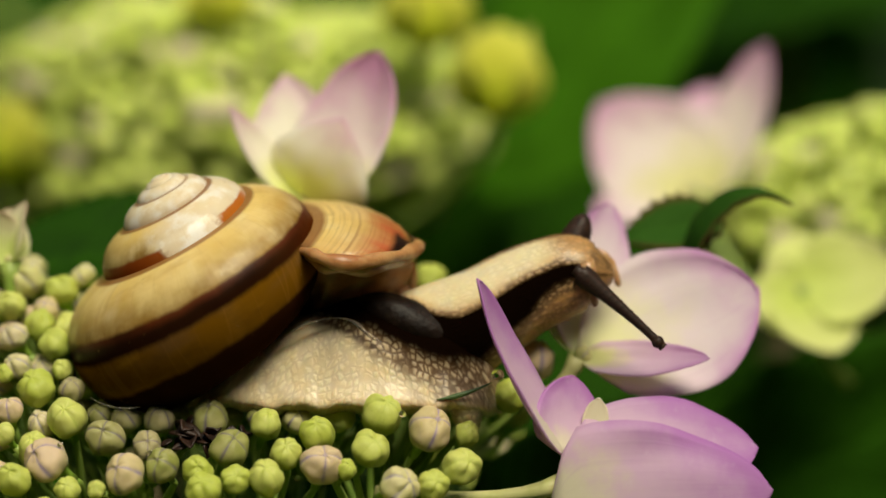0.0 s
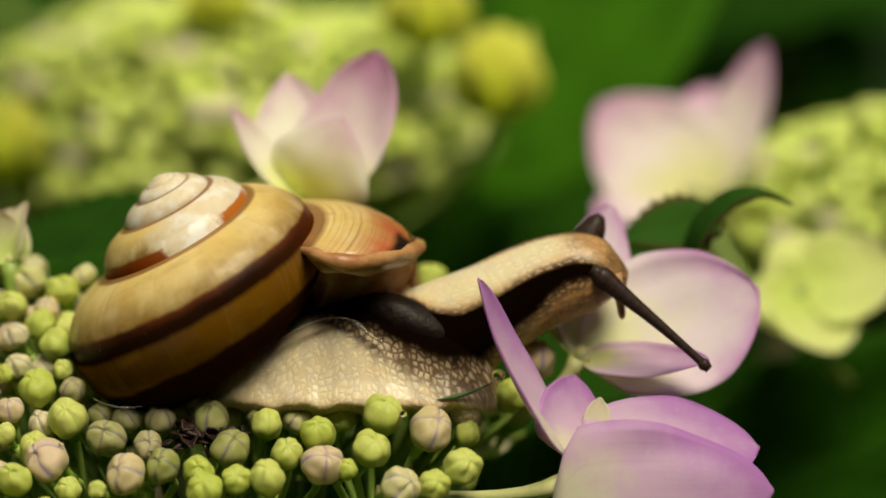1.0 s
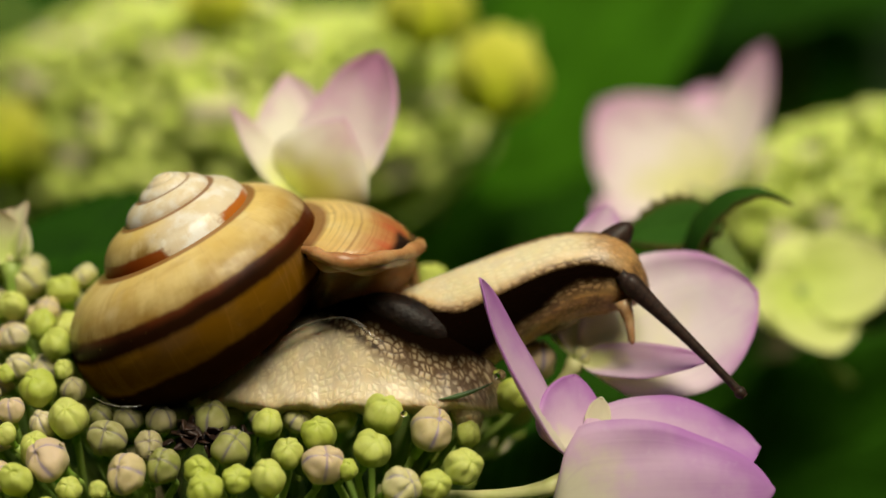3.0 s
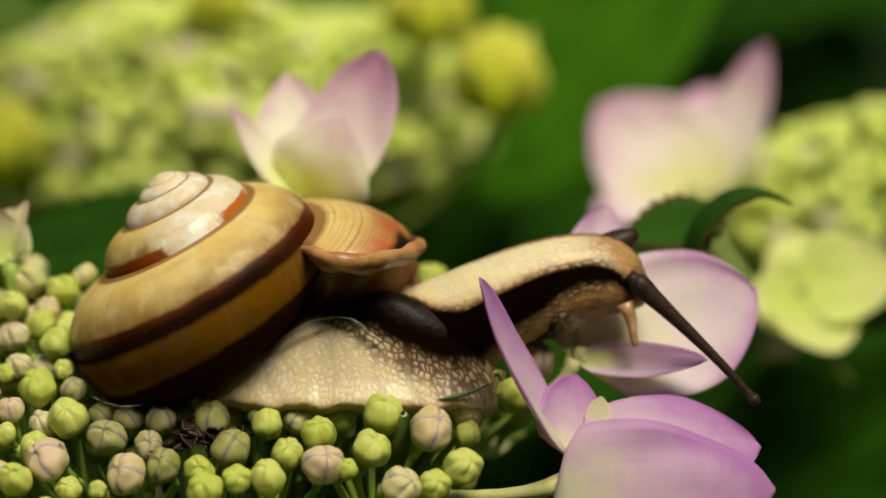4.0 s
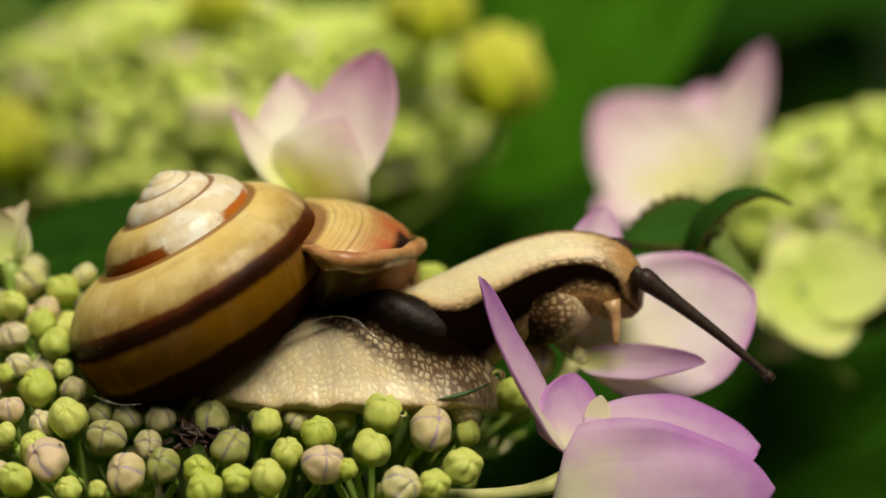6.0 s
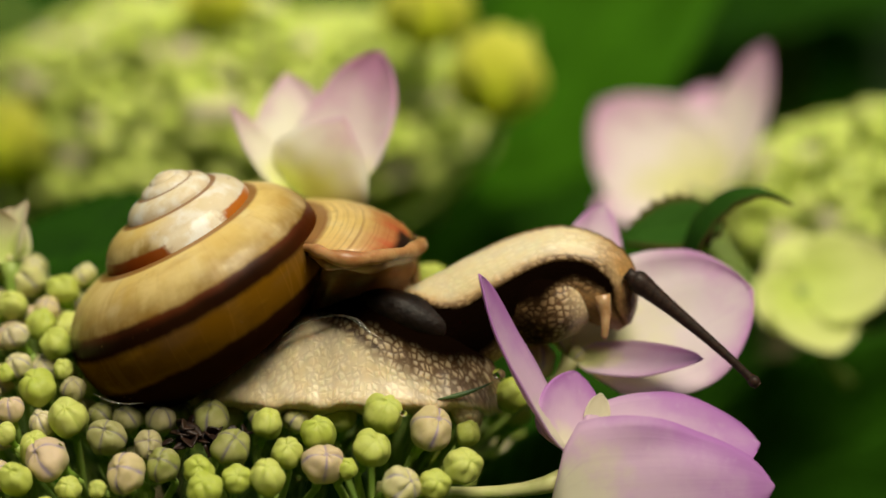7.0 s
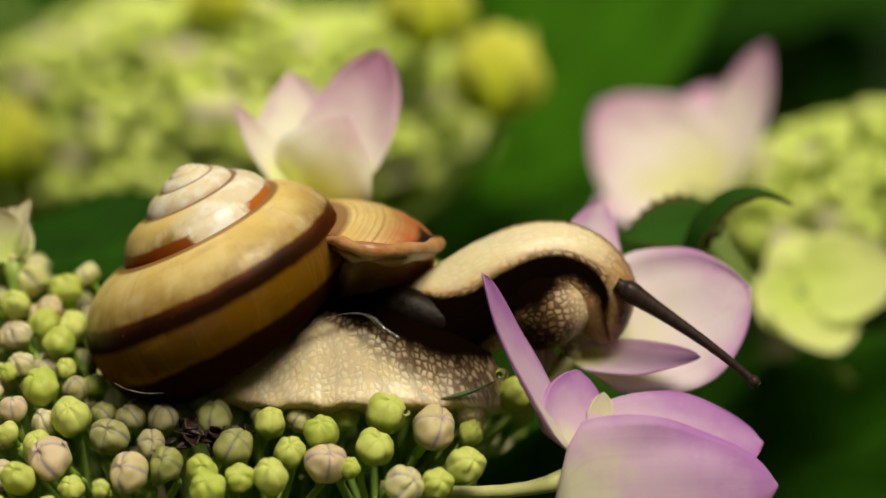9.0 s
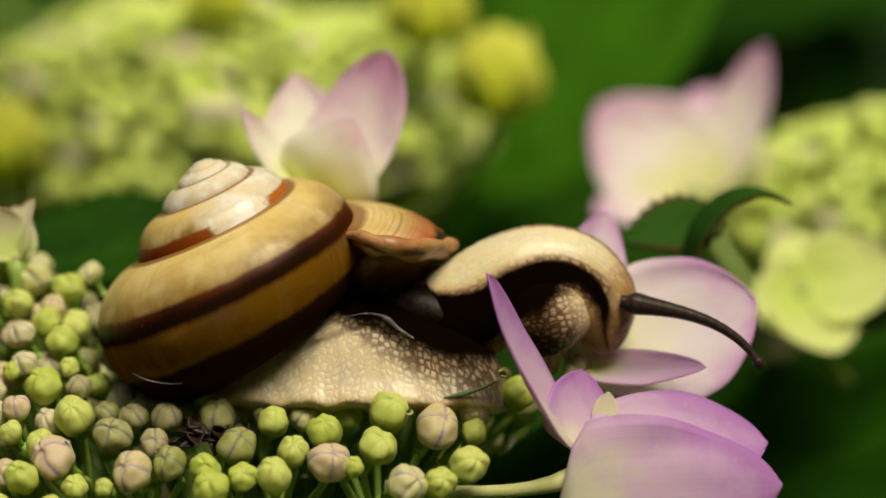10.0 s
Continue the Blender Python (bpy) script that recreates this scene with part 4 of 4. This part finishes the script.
def skirt():
    """The brown mantle skin that hangs from the shell's lip down to the back of the foot."""
    upper = [(0, -11.6, 5.0, -2.4), (1, -10.2, 3.6, -1.5), (2, -7.8, 3.2, -1.0), (3, -5.0, 4.0, -0.9), (4, -2.6, 6.5, -1.5)]
    lower = [(0, -12.4, 7.0, -6.5), (1, -11.0, 6.0, -7.5), (2, -8.5, 6.0, -7.2), (3, -6.0, 6.5, -5.8), (4, -3.4, 8.5, -3.6)]
    turn = RX.inverted()
    rows = []
    for i in range(25):
        a, b = Vector(smooth_curve(upper, i / 6)), Vector(smooth_curve(lower, i / 6))
        row = []
        for q in np.linspace(0, 1, 12):
            p = a.lerp(b, q) + Vector((0, 1.5 * math.sin(math.pi * q) - 0.25 * math.sin(q * 9 + i * 0.7), 0.12 * math.sin(i * 0.9 + q * 4)))
            row.append(turn @ (p - SHELL_HOME))
        rows.append(row)
    bm = loft(bmesh.new(), rows, closed=False, cap=False)
    ob = part("mantle_skirt", bm, MANTLE, SHELL_PART, "moist brown skirt of the mantle")
    ob.modifiers.new("thickness", "SOLIDIFY").thickness = 0.0006


skirt()
FRONT_LOBE = lobe("foot_front", spot(2.0, -13.4, 5.6), (1.65, 2.6, 3.0), -6, lambda w: (0.25 + 0.12 * w.z, 0.0, 1.0), "grey wrinkled front edge of the foot")
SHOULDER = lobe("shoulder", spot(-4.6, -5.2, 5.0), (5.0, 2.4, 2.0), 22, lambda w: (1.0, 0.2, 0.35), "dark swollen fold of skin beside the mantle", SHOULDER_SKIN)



def slime():
    """Wet edges: one under the shell, one where the mantle meets the foot."""
    bm = bmesh.new()
    pts = (spot(-31.2, -13.2, 0.5), spot(-30.0, -13.8, 0.0), spot(-28.4, -14.1, -0.2), spot(-26.8, -14.0, 0.2))
    keys = [(k, *(RX.inverted() @ (p - SHELL_HOME))) for k, p in enumerate(pts)]
    line = [Vector(smooth_curve(keys, x)) for x in np.linspace(0, len(pts) - 1, 28)]
    tube(bm, line, [0.02 + 0.05 * math.sin(math.pi * x) * (0.7 + 0.3 * math.sin(x * 17)) for x in np.linspace(0, 1, 28)], 8)
    part("slime_edge", bm, SLIME, SHELL_PART, "glistening edge of clear slime")
    bm = bmesh.new()
    pts = (spot(-14.4, -8.0, 2.3), spot(-12.2, -6.7, 2.3), spot(-9.6, -6.1, 2.6), spot(-7.9, -6.5, 2.4), spot(-6.6, -7.6, 2.2), spot(-5.4, -8.3, 2.0))
    keys = [(k, *(p - Vector(SNAIL_BASE))) for k, p in enumerate(pts)]
    rows = []
    for x in np.linspace(0, 1, 40):
        p = Vector(smooth_curve(keys, x * 5))
        w = 0.05 + 0.16 * math.exp(-((x - 0.72) / 0.2) ** 2) * (1 + 0.2 * math.sin(x * 23))
        rows.append([p + Vector((0.4 * w * math.cos(a), 0.30 * math.sin(a), w * math.cos(a))) for a in np.linspace(0, 2 * math.pi, 10, endpoint=False)])
    loft(bm, rows)
    return part("slime_fold", bm, SLIME, SNAIL, "glistening fold of clear slime")


SLIME_FOLD = slime()

# the neck: thin overlapping slices along a bending line, each keyed on its own
SLICES = 34
NECK_NODES = 8
NECK_UP = [(0.0, 0.8), (0.04, 1.8), (0.09, 3.0), (0.15, 4.2), (0.29, 4.8), (0.43, 4.5), (0.57, 4.2), (0.71, 4.0), (0.86, 3.7), (0.94, 3.3), (1.0, 2.7), (1.05, 1.9), (1.09, 0.7)]
NECK_DEEP = [(0.0, 0.8), (0.04, 1.6), (0.09, 2.6), (0.15, 3.5), (0.29, 4.0), (0.43, 4.0), (0.57, 3.6), (0.71, 3.4), (0.86, 3.3), (0.94, 2.9), (1.0, 2.3), (1.05, 1.6), (1.09, 0.6)]
NECK_LONG = 25.0
NECK_DEPTH = 8.0
NECK_LINE = [
    (0.0, -9.0, -6.6, -3.2, -7.6, 0.6, -7.3, 3.8, -5.8, 6.7, -4.0, 9.1, -2.9, 11.2, -2.2, 12.8, -2.2),
    (1.0, -9.0, -6.6, -3.1, -7.5, 0.7, -7.1, 4.1, -5.5, 7.3, -3.7, 10.0, -2.6, 12.3, -2.1, 14.1, -2.3),
    (2.5, -9.0, -6.6, -3.0, -7.4, 0.8, -6.9, 4.3, -5.2, 7.8, -3.5, 11.0, -2.4, 13.8, -2.2, 15.8, -2.9),
    (4.5, -9.0, -6.6, -3.0, -7.4, 1.0, -6.8, 4.6, -5.0, 8.2, -3.4, 11.4, -2.6, 14.1, -2.5, 16.1, -3.5),
    (5.5, -9.0, -6.6, -3.0, -7.4, 1.0, -6.8, 4.6, -4.9, 8.1, -3.2, 11.3, -2.4, 14.1, -2.5, 15.9, -3.7),
]
NECK_LINE_LATE = [
    (7.5, -8.7, -6.5, -2.5, -7.1, 1.3, -6.3, 4.8, -4.0, 8.1, -2.2, 10.9, -1.7, 13.4, -2.9, 14.7, -5.3),
    (9.0, -8.0, -6.2, -1.9, -6.7, 1.8, -5.4, 5.3, -3.0, 8.4, -1.6, 11.2, -1.7, 13.4, -3.4, 14.2, -6.1),
    (10.0, -7.0, -5.8, -0.6, -6.3, 2.5, -5.2, 5.9, -2.9, 8.9, -1.9, 11.6, -2.4, 13.5, -4.3, 14.2, -7.0),
]


def neck_point(s, t):
    """Where the neck's middle lies at the share s of its length, and which way it runs, at t seconds."""
    row = smooth_curve(NECK_LINE + NECK_LINE_LATE, t)
    nodes = [(i / (NECK_NODES - 1), row[2 * i], row[2 * i + 1]) for i in range(NECK_NODES)]
    if s > 1:
        a, b = smooth_curve(nodes, 0.97), smooth_curve(nodes, 1.0)
        d = b - a
        d = d / np.linalg.norm(d)
        return b + d * (s - 1) * NECK_LONG, d
    c = smooth_curve(nodes, s)
    d = smooth_curve(nodes, min(1, s + 0.03)) - smooth_curve(nodes, max(0, s - 0.03))
    return c, d / np.linalg.norm(d)


def neck_pose(s, t):
    c, d = neck_point(s, t)
    x = Vector((d[0], 0, d[1]))
    y = Vector((0, 1, 0))
    m = Matrix((x, y, x.cross(y))).transposed().to_4x4()
    m.translation = spot(c[0], c[1], NECK_DEPTH)
    return m


def build_neck():
    out = []
    step = 1.09 / SLICES
    na = 40
    for k in range(SLICES):
        mid = (k + 0.5) * step
        last = k == SLICES - 1
        offs = [-1.5, -1.1, -0.7, -0.3, 0.1, 0.5, 0.9, 1.3] if not last else [-1.5, -1.0, -0.5, 0.0, 0.3, 0.5]
        rows, data = [], []
        for o in offs:
            s = mid + o * step
            up = smooth_curve(NECK_UP, max(0, s))[0]
            deep = smooth_curve(NECK_DEEP, max(0, s))[0]
            sink = 1 - 0.012 * max(0, abs(o) - 0.5)
            ring, meta = [], []
            for j in range(na):
                a = 2 * math.pi * j / na           # 0 on top, a quarter turn on the near side
                y, z = -math.sin(a) * deep * sink, math.cos(a) * up * sink
                ring.append((o * step * NECK_LONG, y, z))
                b = a if a <= math.pi else 2 * math.pi - a
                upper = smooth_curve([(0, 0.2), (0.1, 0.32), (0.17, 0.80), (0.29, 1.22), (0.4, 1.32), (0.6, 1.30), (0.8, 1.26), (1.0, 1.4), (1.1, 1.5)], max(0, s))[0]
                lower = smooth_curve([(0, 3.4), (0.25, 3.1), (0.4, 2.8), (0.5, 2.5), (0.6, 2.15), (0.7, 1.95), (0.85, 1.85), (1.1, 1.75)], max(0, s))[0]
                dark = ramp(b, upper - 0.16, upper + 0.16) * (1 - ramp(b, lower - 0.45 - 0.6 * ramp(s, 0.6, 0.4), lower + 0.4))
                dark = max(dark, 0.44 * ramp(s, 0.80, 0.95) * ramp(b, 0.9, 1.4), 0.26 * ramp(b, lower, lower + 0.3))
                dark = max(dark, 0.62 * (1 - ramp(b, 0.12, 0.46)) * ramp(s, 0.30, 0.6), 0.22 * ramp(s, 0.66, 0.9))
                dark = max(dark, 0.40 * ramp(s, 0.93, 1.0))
                warm = 0.03 + 0.6 * ramp(s, 0.9, 1.0) + 0.75 * ramp(b, lower - 0.2, lower + 0.5) + 0.9 * ramp(s, 0.70, 0.92) * (1 - ramp(b, 0.9, 1.3))
                warm += 0.45 * ramp(s, 0.4, 0.6) * (1 - ramp(b, 0.1, 0.55)) + 0.5 * ramp(b, upper - 0.28, upper - 0.08)
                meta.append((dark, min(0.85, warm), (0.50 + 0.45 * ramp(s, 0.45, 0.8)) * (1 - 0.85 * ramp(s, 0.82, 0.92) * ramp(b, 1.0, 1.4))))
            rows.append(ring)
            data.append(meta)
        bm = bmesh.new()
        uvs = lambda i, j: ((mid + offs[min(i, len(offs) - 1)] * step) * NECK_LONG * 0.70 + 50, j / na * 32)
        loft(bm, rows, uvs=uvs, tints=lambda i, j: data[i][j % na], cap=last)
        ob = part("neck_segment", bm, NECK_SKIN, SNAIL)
        out.append((ob, mid))
    out[-1][0].name = "snout"
    return out


NECK = build_neck()
THROAT = lobe("throat_lobe", (0, 0, 0), (4.7, 4.0, 3.7), 0, lambda w: (0.20 + 0.4 * ramp(w.z - 0.35 * w.x, -0.05, 0.6) + 0.5 * ramp(w.x, 0.72, -0.1), 0.2 + 0.5 * ramp(w.x, 0.6, -0.2), 1.0), "pale reticulated lobe under the head")

# the near eye stalk: telescoping tapering pieces
STALK_PIECES = 14
STALK_LINE = [   # seconds, root across and up, tip across and up, sag
    (0.0, 12.2, -2.2, 19.1, -8.3, 0.1), (0.5, 12.9, -2.1, 21.8, -9.6, 0.1), (1.0, 13.6, -2.1, 23.2, -10.3, 0.1), (1.5, 14.3, -2.0, 24.2, -10.9, 0.1),
    (2.0, 15.0, -2.3, 25.3, -12.0, 0.1), (2.5, 15.6, -2.5, 25.8, -12.4, 0.1), (4.0, 16.8, -2.6, 27.6, -13.4, 0.2), (4.5, 17.1, -2.5, 28.3, -13.0, 0.3)]
STALK_LINE_LATE = [
    (5.0, 17.3, -2.2, 28.9, -12.0, 0.3), (5.5, 17.4, -2.1, 29.4, -11.3, 0.2), (7.0, 16.7, -2.4, 27.6, -11.8, 0.2), (7.5, 16.2, -2.6, 27.2, -12.2, 0.2),
    (8.0, 15.9, -2.7, 27.2, -12.2, 0.2), (8.5, 15.8, -3.0, 27.4, -12.0, 0.2), (9.0, 15.8, -3.3, 27.6, -11.8, 0.3), (9.5, 16.0, -3.9, 27.6, -10.7, 1.0), (10.0, 16.3, -4.7, 28.0, -10.1, 1.4)]


def stalk_point(s, t):
    r = smooth_curve(STALK_LINE + STALK_LINE_LATE, t)
    a, b, sag = r[0:2], r[2:4], r[4]
    d = (b - a) / np.linalg.norm(b - a)
    n = np.array([-d[1], d[0]])
    return a + (b - a) * s + n * sag * (4 * s * (1 - s)) * (0.6 + 0.8 * s), s


def stalk_radius(s):
    return smooth_curve([(0, 0.6), (0.03, 0.95), (0.08, 1.0), (0.14, 0.88), (0.3, 0.68), (0.6, 0.48), (0.9, 0.37), (0.96, 0.40), (1.0, 0.42)], s)[0]


def build_stalk():
    out = []
    for k in range(STALK_PIECES):
        s0, s1 = k / STALK_PIECES, (k + 1) / STALK_PIECES
        mid, long = (s0 + s1) / 2, 15.0 / STALK_PIECES
        offs = np.linspace(-1.0, 0.9, 9)
        bm = bmesh.new()
        tube(bm, [(o * long, 0, 0) for o in offs], [stalk_radius(min(1, max(0, mid + o / STALK_PIECES))) * (1 - 0.06 * max(0, abs(o) - 0.5)) for o in offs], 18, cap=False)
        ob = part("eye_stalk_segment", bm, DARKSKIN, SNAIL)
        out.append((ob, mid))
    bm = bmesh.new()
    tube(bm, [(0.56 * math.sin(x) - 0.1, 0, 0) for x in np.linspace(-1.4, 1.5, 9)], [0.56 * math.cos(x) + 0.02 for x in np.linspace(-1.4, 1.5, 9)], 18)
    out.append((part("eye", bm, DARKSKIN, SNAIL, "dark round eye at the stalk's tip"), 1.0))
    return out


EYE_STALK = build_stalk()


def feeler(name, mat, pts, radii, label):
    bm = bmesh.new()
    tube(bm, pts, radii, 14)
    return part(name, bm, mat, SNAIL, label)


FAR_STALK = feeler("far_eye_stalk", DARKSKIN, [(-1.5, 0, -1.3), (-0.8, 0, -0.5), (0, 0, 0.1), (0.6, 0, 0.5), (1.1, 0, 0.75), (1.5, 0, 0.8), (1.75, 0, 0.75)], [1.9, 1.6, 1.35, 1.15, 1.0, 0.78, 0.3], "short dark drawn-in eye stalk")
LOW_FEELER = feeler("lower_feeler", TANSKIN, [(-0.6, 0, 2.2), (-0.3, 0, 1.4), (0, 0, 0.5), (0.15, 0, -0.5), (0.25, 0, -1.4), (0.3, 0, -1.75)], [0.85, 0.65, 0.5, 0.38, 0.34, 0.12], "small tan lower feeler")
FAR_FEELER = feeler("lower_feeler", TANSKIN, [(-1.4, 0, 1.3), (-0.6, 0, 1.2), (0.1, 0, 0.6), (0.5, 0, -0.4), (0.75, 0, -1.3), (0.8, 0, -1.6)], [0.7, 0.5, 0.38, 0.33, 0.32, 0.1], "small tan lower feeler")


# ---- small things ----
def debris():
    rnd = random.Random(8)
    base = spot(-20.0, -16.6, 0.5)
    ob = thing("wilted_flower", base, "dark brown wilted flower remains stuck between buds", "dead flower")
    for k in range(34):
        bm = leaf_bmesh(rnd.uniform(1.2, 2.6), rnd.uniform(0.4, 0.9), rnd.uniform(-0.2, 0.4), rnd.uniform(0.2, 0.9), 5, 14, 6, curl=rnd.uniform(-0.4, 0.6))
        p = part("shred", bm, DEBRIS, ob)
        a = Vector((rnd.uniform(-4.8, 3.0), rnd.uniform(-0.6, 2.4), rnd.uniform(-0.9, 1.0)))
        p.matrix_basis = lift(aim(a, a + Vector((rnd.uniform(-1, 1), rnd.uniform(-0.8, 0.5), rnd.uniform(-0.3, 0.1))), (rnd.uniform(-.7, .7), -0.5, 1)))
        p.modifiers.new("thickness", "SOLIDIFY").thickness = 0.00015
    return ob


def sliver():
    ob = thing("leaf_sliver", spot(1.8, -12.6, 2.0), "thin dark green leaf sliver stuck to the foot", "leaf")
    bm = bmesh.new()
    tube(bm, arc((-2.4, 0, -0.75), (2.6, 0.2, 0.8), (0, 0, -0.25), 9), [0.04, 0.12, 0.2, 0.24, 0.22, 0.18, 0.12, 0.1, 0.04], 8)
    part("blade", bm, SLIVER, ob)
    return ob


def droplet():
    ob = thing("water_drop", spot(4.85, -11.15, 3.5), "clear water drop hanging on the floret", "water drop")
    bm = bmesh.new()
    bmesh.ops.create_uvsphere(bm, u_segments=20, v_segments=12, radius=0.6)
    bmesh.ops.scale(bm, vec=(1, 1, 0.85), verts=bm.verts)
    part("drop", bm, WATER, ob)
    return ob


DEBRIS_THING, SLIVER_THING, DROP = debris(), sliver(), droplet()
tagged(DROP, group="water drops")
DROPS = [DROP]
for u, v, d, k in ((-26.0, -18.1, -3.2, 0.5), (-3.6, -14.6, -1.0, 0.55), (-12.9, -20.3, -5.0, 0.4), (-33.9, -17.3, -2.8, 0.4)):
    more = copy_thing(DROP, DROP.matrix_basis)
    more.matrix_basis = STAGE @ lift(T(spot(u, v, d)))
    more["base"] = tuple(spot(u, v, d))
    more.children[0].scale = (k, k, k)
    tagged(more, "tiny clear water drop on a bud")
    DROPS.append(more)


# ---- what moves ----
DRIFT = [(0.0, 0, 0), (1.0, 0.08, 0), (2.5, 0.14, 0), (5.5, 0.10, 0.03), (7.5, 0.12, 0.06), (8.5, 0.2, 0.08), (9.0, 0.36, 0.12), (9.5, 0.42, 0.14), (10.0, 0.65, 0.2)]
SHELL_PATH = [   # seconds, across, up, then the turns about the three axes
    (0.0, 0, 0, 0, 0, 0), (1.0, 0.1, 0.05, 0, 0, 0), (2.5, 0.15, 0.1, 0, 0, 0), (5.5, 0.15, 0.2, -0.3, 0.1, 0.1), (7.5, 0.35, 0.3, -0.8, 0.3, 0.5), (8.0, 0.5, 0.35, -1.2, 0.4, 1.0)]
SHELL_PATH_LATE = [
    (8.5, 1.05, 0.45, -2.2, 0.7, 2.0), (9.0, 1.9, 0.7, -3.6, 1.1, 3.6), (9.5, 2.45, 0.85, -5.0, 1.7, 5.0), (10.0, 3.2, 1.0, -6.5, 2.3, 7.0)]
FLORET_A_PATH = [(0.0, 0, 0), (4.0, 0.1, 0.1), (5.5, 0.1, 0.1), (7.5, 0.05, 0.45), (8.5, 0.1, 0.7), (9.0, 0.1, 0.35), (10.0, 0.2, 0.3)]
FLORET_B_PATH = [(0.0, 0, 0), (2.5, -0.2, -0.2), (4.0, -0.35, -0.15), (5.5, -0.4, -0.4), (7.0, -0.7, -0.1), (8.5, -1.3, 0.3), (9.0, -1.2, 0.0), (9.5, -1.1, -0.4), (10.0, -1.0, -1.0)]
FLORET_C_PATH = [(0.0, 0, 0), (8.0, 0, 0), (9.0, 0.05, 0), (10.0, 0.3, -0.2)]
TIMES = [round(0.25 * k, 2) for k in range(41)]


def drifting(ob):
    home = Vector(ob["base"])
    walk(ob, [(t, STAGE @ lift(T(home + Vector((*[smooth_curve(DRIFT, t)[0]], 0, smooth_curve(DRIFT, t)[1]))))) for t in TIMES])


def nudged(ob, path):
    home = ob.matrix_basis.copy()
    rows = []
    for t in TIMES:
        x, z = smooth_curve(path, t)
        rows.append((t, Matrix.Translation(Vector((x, 0, z)) * MM) @ home))
    walk(ob, rows)


def motions():
    base = T(-Vector(SNAIL_BASE))
    for ob in (HEAD, SNAIL, DEBRIS_THING, SLIVER_THING, *DROPS):
        drifting(ob)
    nudged(FLORET_A, FLORET_A_PATH)
    nudged(FLORET_B, FLORET_B_PATH)
    nudged(FLORET_C, FLORET_C_PATH)
    # the shell creeps and tips forward about its middle
    middle = RX @ Vector((0, 0, -0.6 * TUBE_H))
    rows = []
    for t in TIMES:
        x, z, ax, ay, az = smooth_curve(SHELL_PATH + SHELL_PATH_LATE, t)
        dx, dz = smooth_curve(DRIFT, t)
        m = T(SHELL_HOME + middle + Vector((x - dx, 0, z - dz))) @ pose(0, 0, 0, ax, ay, az) @ T(-middle) @ RX.to_4x4()
        rows.append((t, lift(base @ m)))
    walk(SHELL_PART, rows)

    def hold(t):
        dx, dz = smooth_curve(DRIFT, t)
        return base @ T((-dx, 0, -dz))

    for ob, s in NECK:
        walk(ob, [(t, lift(hold(t) @ neck_pose(s, t))) for t in TIMES])
    for ob, s in EYE_STALK:
        rows = []
        for t in TIMES:
            p, _ = stalk_point(s, t)
            q, _ = stalk_point(min(1.0, s + 0.04), t)
            o, _ = stalk_point(max(0.0, s - 0.04), t)
            d = (q - o) / np.linalg.norm(q - o)
            x, y = Vector((d[0], 0, d[1])), Vector((0, 1, 0))
            m = Matrix((x, y, x.cross(y))).transposed().to_4x4()
            m.translation = spot(p[0], p[1], 5.0 - 2.5 * s)
            rows.append((t, lift(hold(t) @ m)))
        walk(ob, rows)

    def keyed(ob, d, path):
        rows = []
        for t in TIMES:
            x, z, tilt, *deep = smooth_curve(path, t)
            rows.append((t, lift(hold(t) @ T(spot(x, z, deep[0] if deep else d)) @ pose(0, 0, 0, 0, tilt, 0))))
        walk(ob, rows)

    keyed(FAR_STALK, 8.6, [(0.0, 11.9, 1.15, -30), (1.0, 13.1, 1.2, -26), (2.5, 15.0, 0.9, -16), (4.0, 15.5, 0.4, 6), (5.5, 15.1, 0.0, 14), (7.0, 14.0, -1.0, 40), (10.0, 13.0, -3.5, 60)])
    keyed(LOW_FEELER, 5.5, [(0.0, 13.2, -3.4, 0), (0.7, 14.6, -3.8, 0), (1.0, 15.6, -4.5, 0), (1.5, 16.2, -5.3, 0), (2.5, 16.35, -6.5, 0), (4.5, 16.7, -7.0, 0), (5.5, 15.7, -7.0, 5), (7.0, 14.3, -6.3, 10), (7.8, 13.6, -6.4, 15), (8.6, 12.6, -5.2, 15), (10.0, 12.0, -5.0, 20)])
    keyed(FAR_FEELER, 9.5, [(0.0, 14.8, -1.8, 0), (0.5, 14.8, -1.2, 0), (1.0, 14.6, -1.2, 10), (1.5, 14.0, -2.4, 20), (10.0, 12.0, -4.0, 60)])
    keyed(THROAT, 8.0, [(0.0, 7.2, -3.6, -8, 9.4), (1.0, 7.7, -3.8, -8, 9.3), (2.5, 8.4, -3.9, -6, 9.2), (4.5, 9.0, -4.5, -4, 9.0), (5.5, 9.0, -4.7, -2, 8.7), (7.5, 8.7, -4.8, -4, 7.5), (9.0, 8.7, -5.2, -8, 7.2), (10.0, 8.9, -5.8, -10, 7.1)])
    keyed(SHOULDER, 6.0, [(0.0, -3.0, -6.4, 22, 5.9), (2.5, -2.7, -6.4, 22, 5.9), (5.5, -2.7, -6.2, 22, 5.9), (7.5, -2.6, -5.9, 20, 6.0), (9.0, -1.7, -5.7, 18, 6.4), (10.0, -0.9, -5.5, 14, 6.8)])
    rows = []
    for t in TIMES:
        x, z = smooth_curve([(0.0, 0, 0), (5.5, 0.0, 0.1), (7.5, 0.1, 0.2), (9.0, 1.2, 0.3), (10.0, 2.2, 0.2)], t)
        rows.append((t, lift(T((x, 0, z)))))
    walk(SLIME_FOLD, rows)


motions()
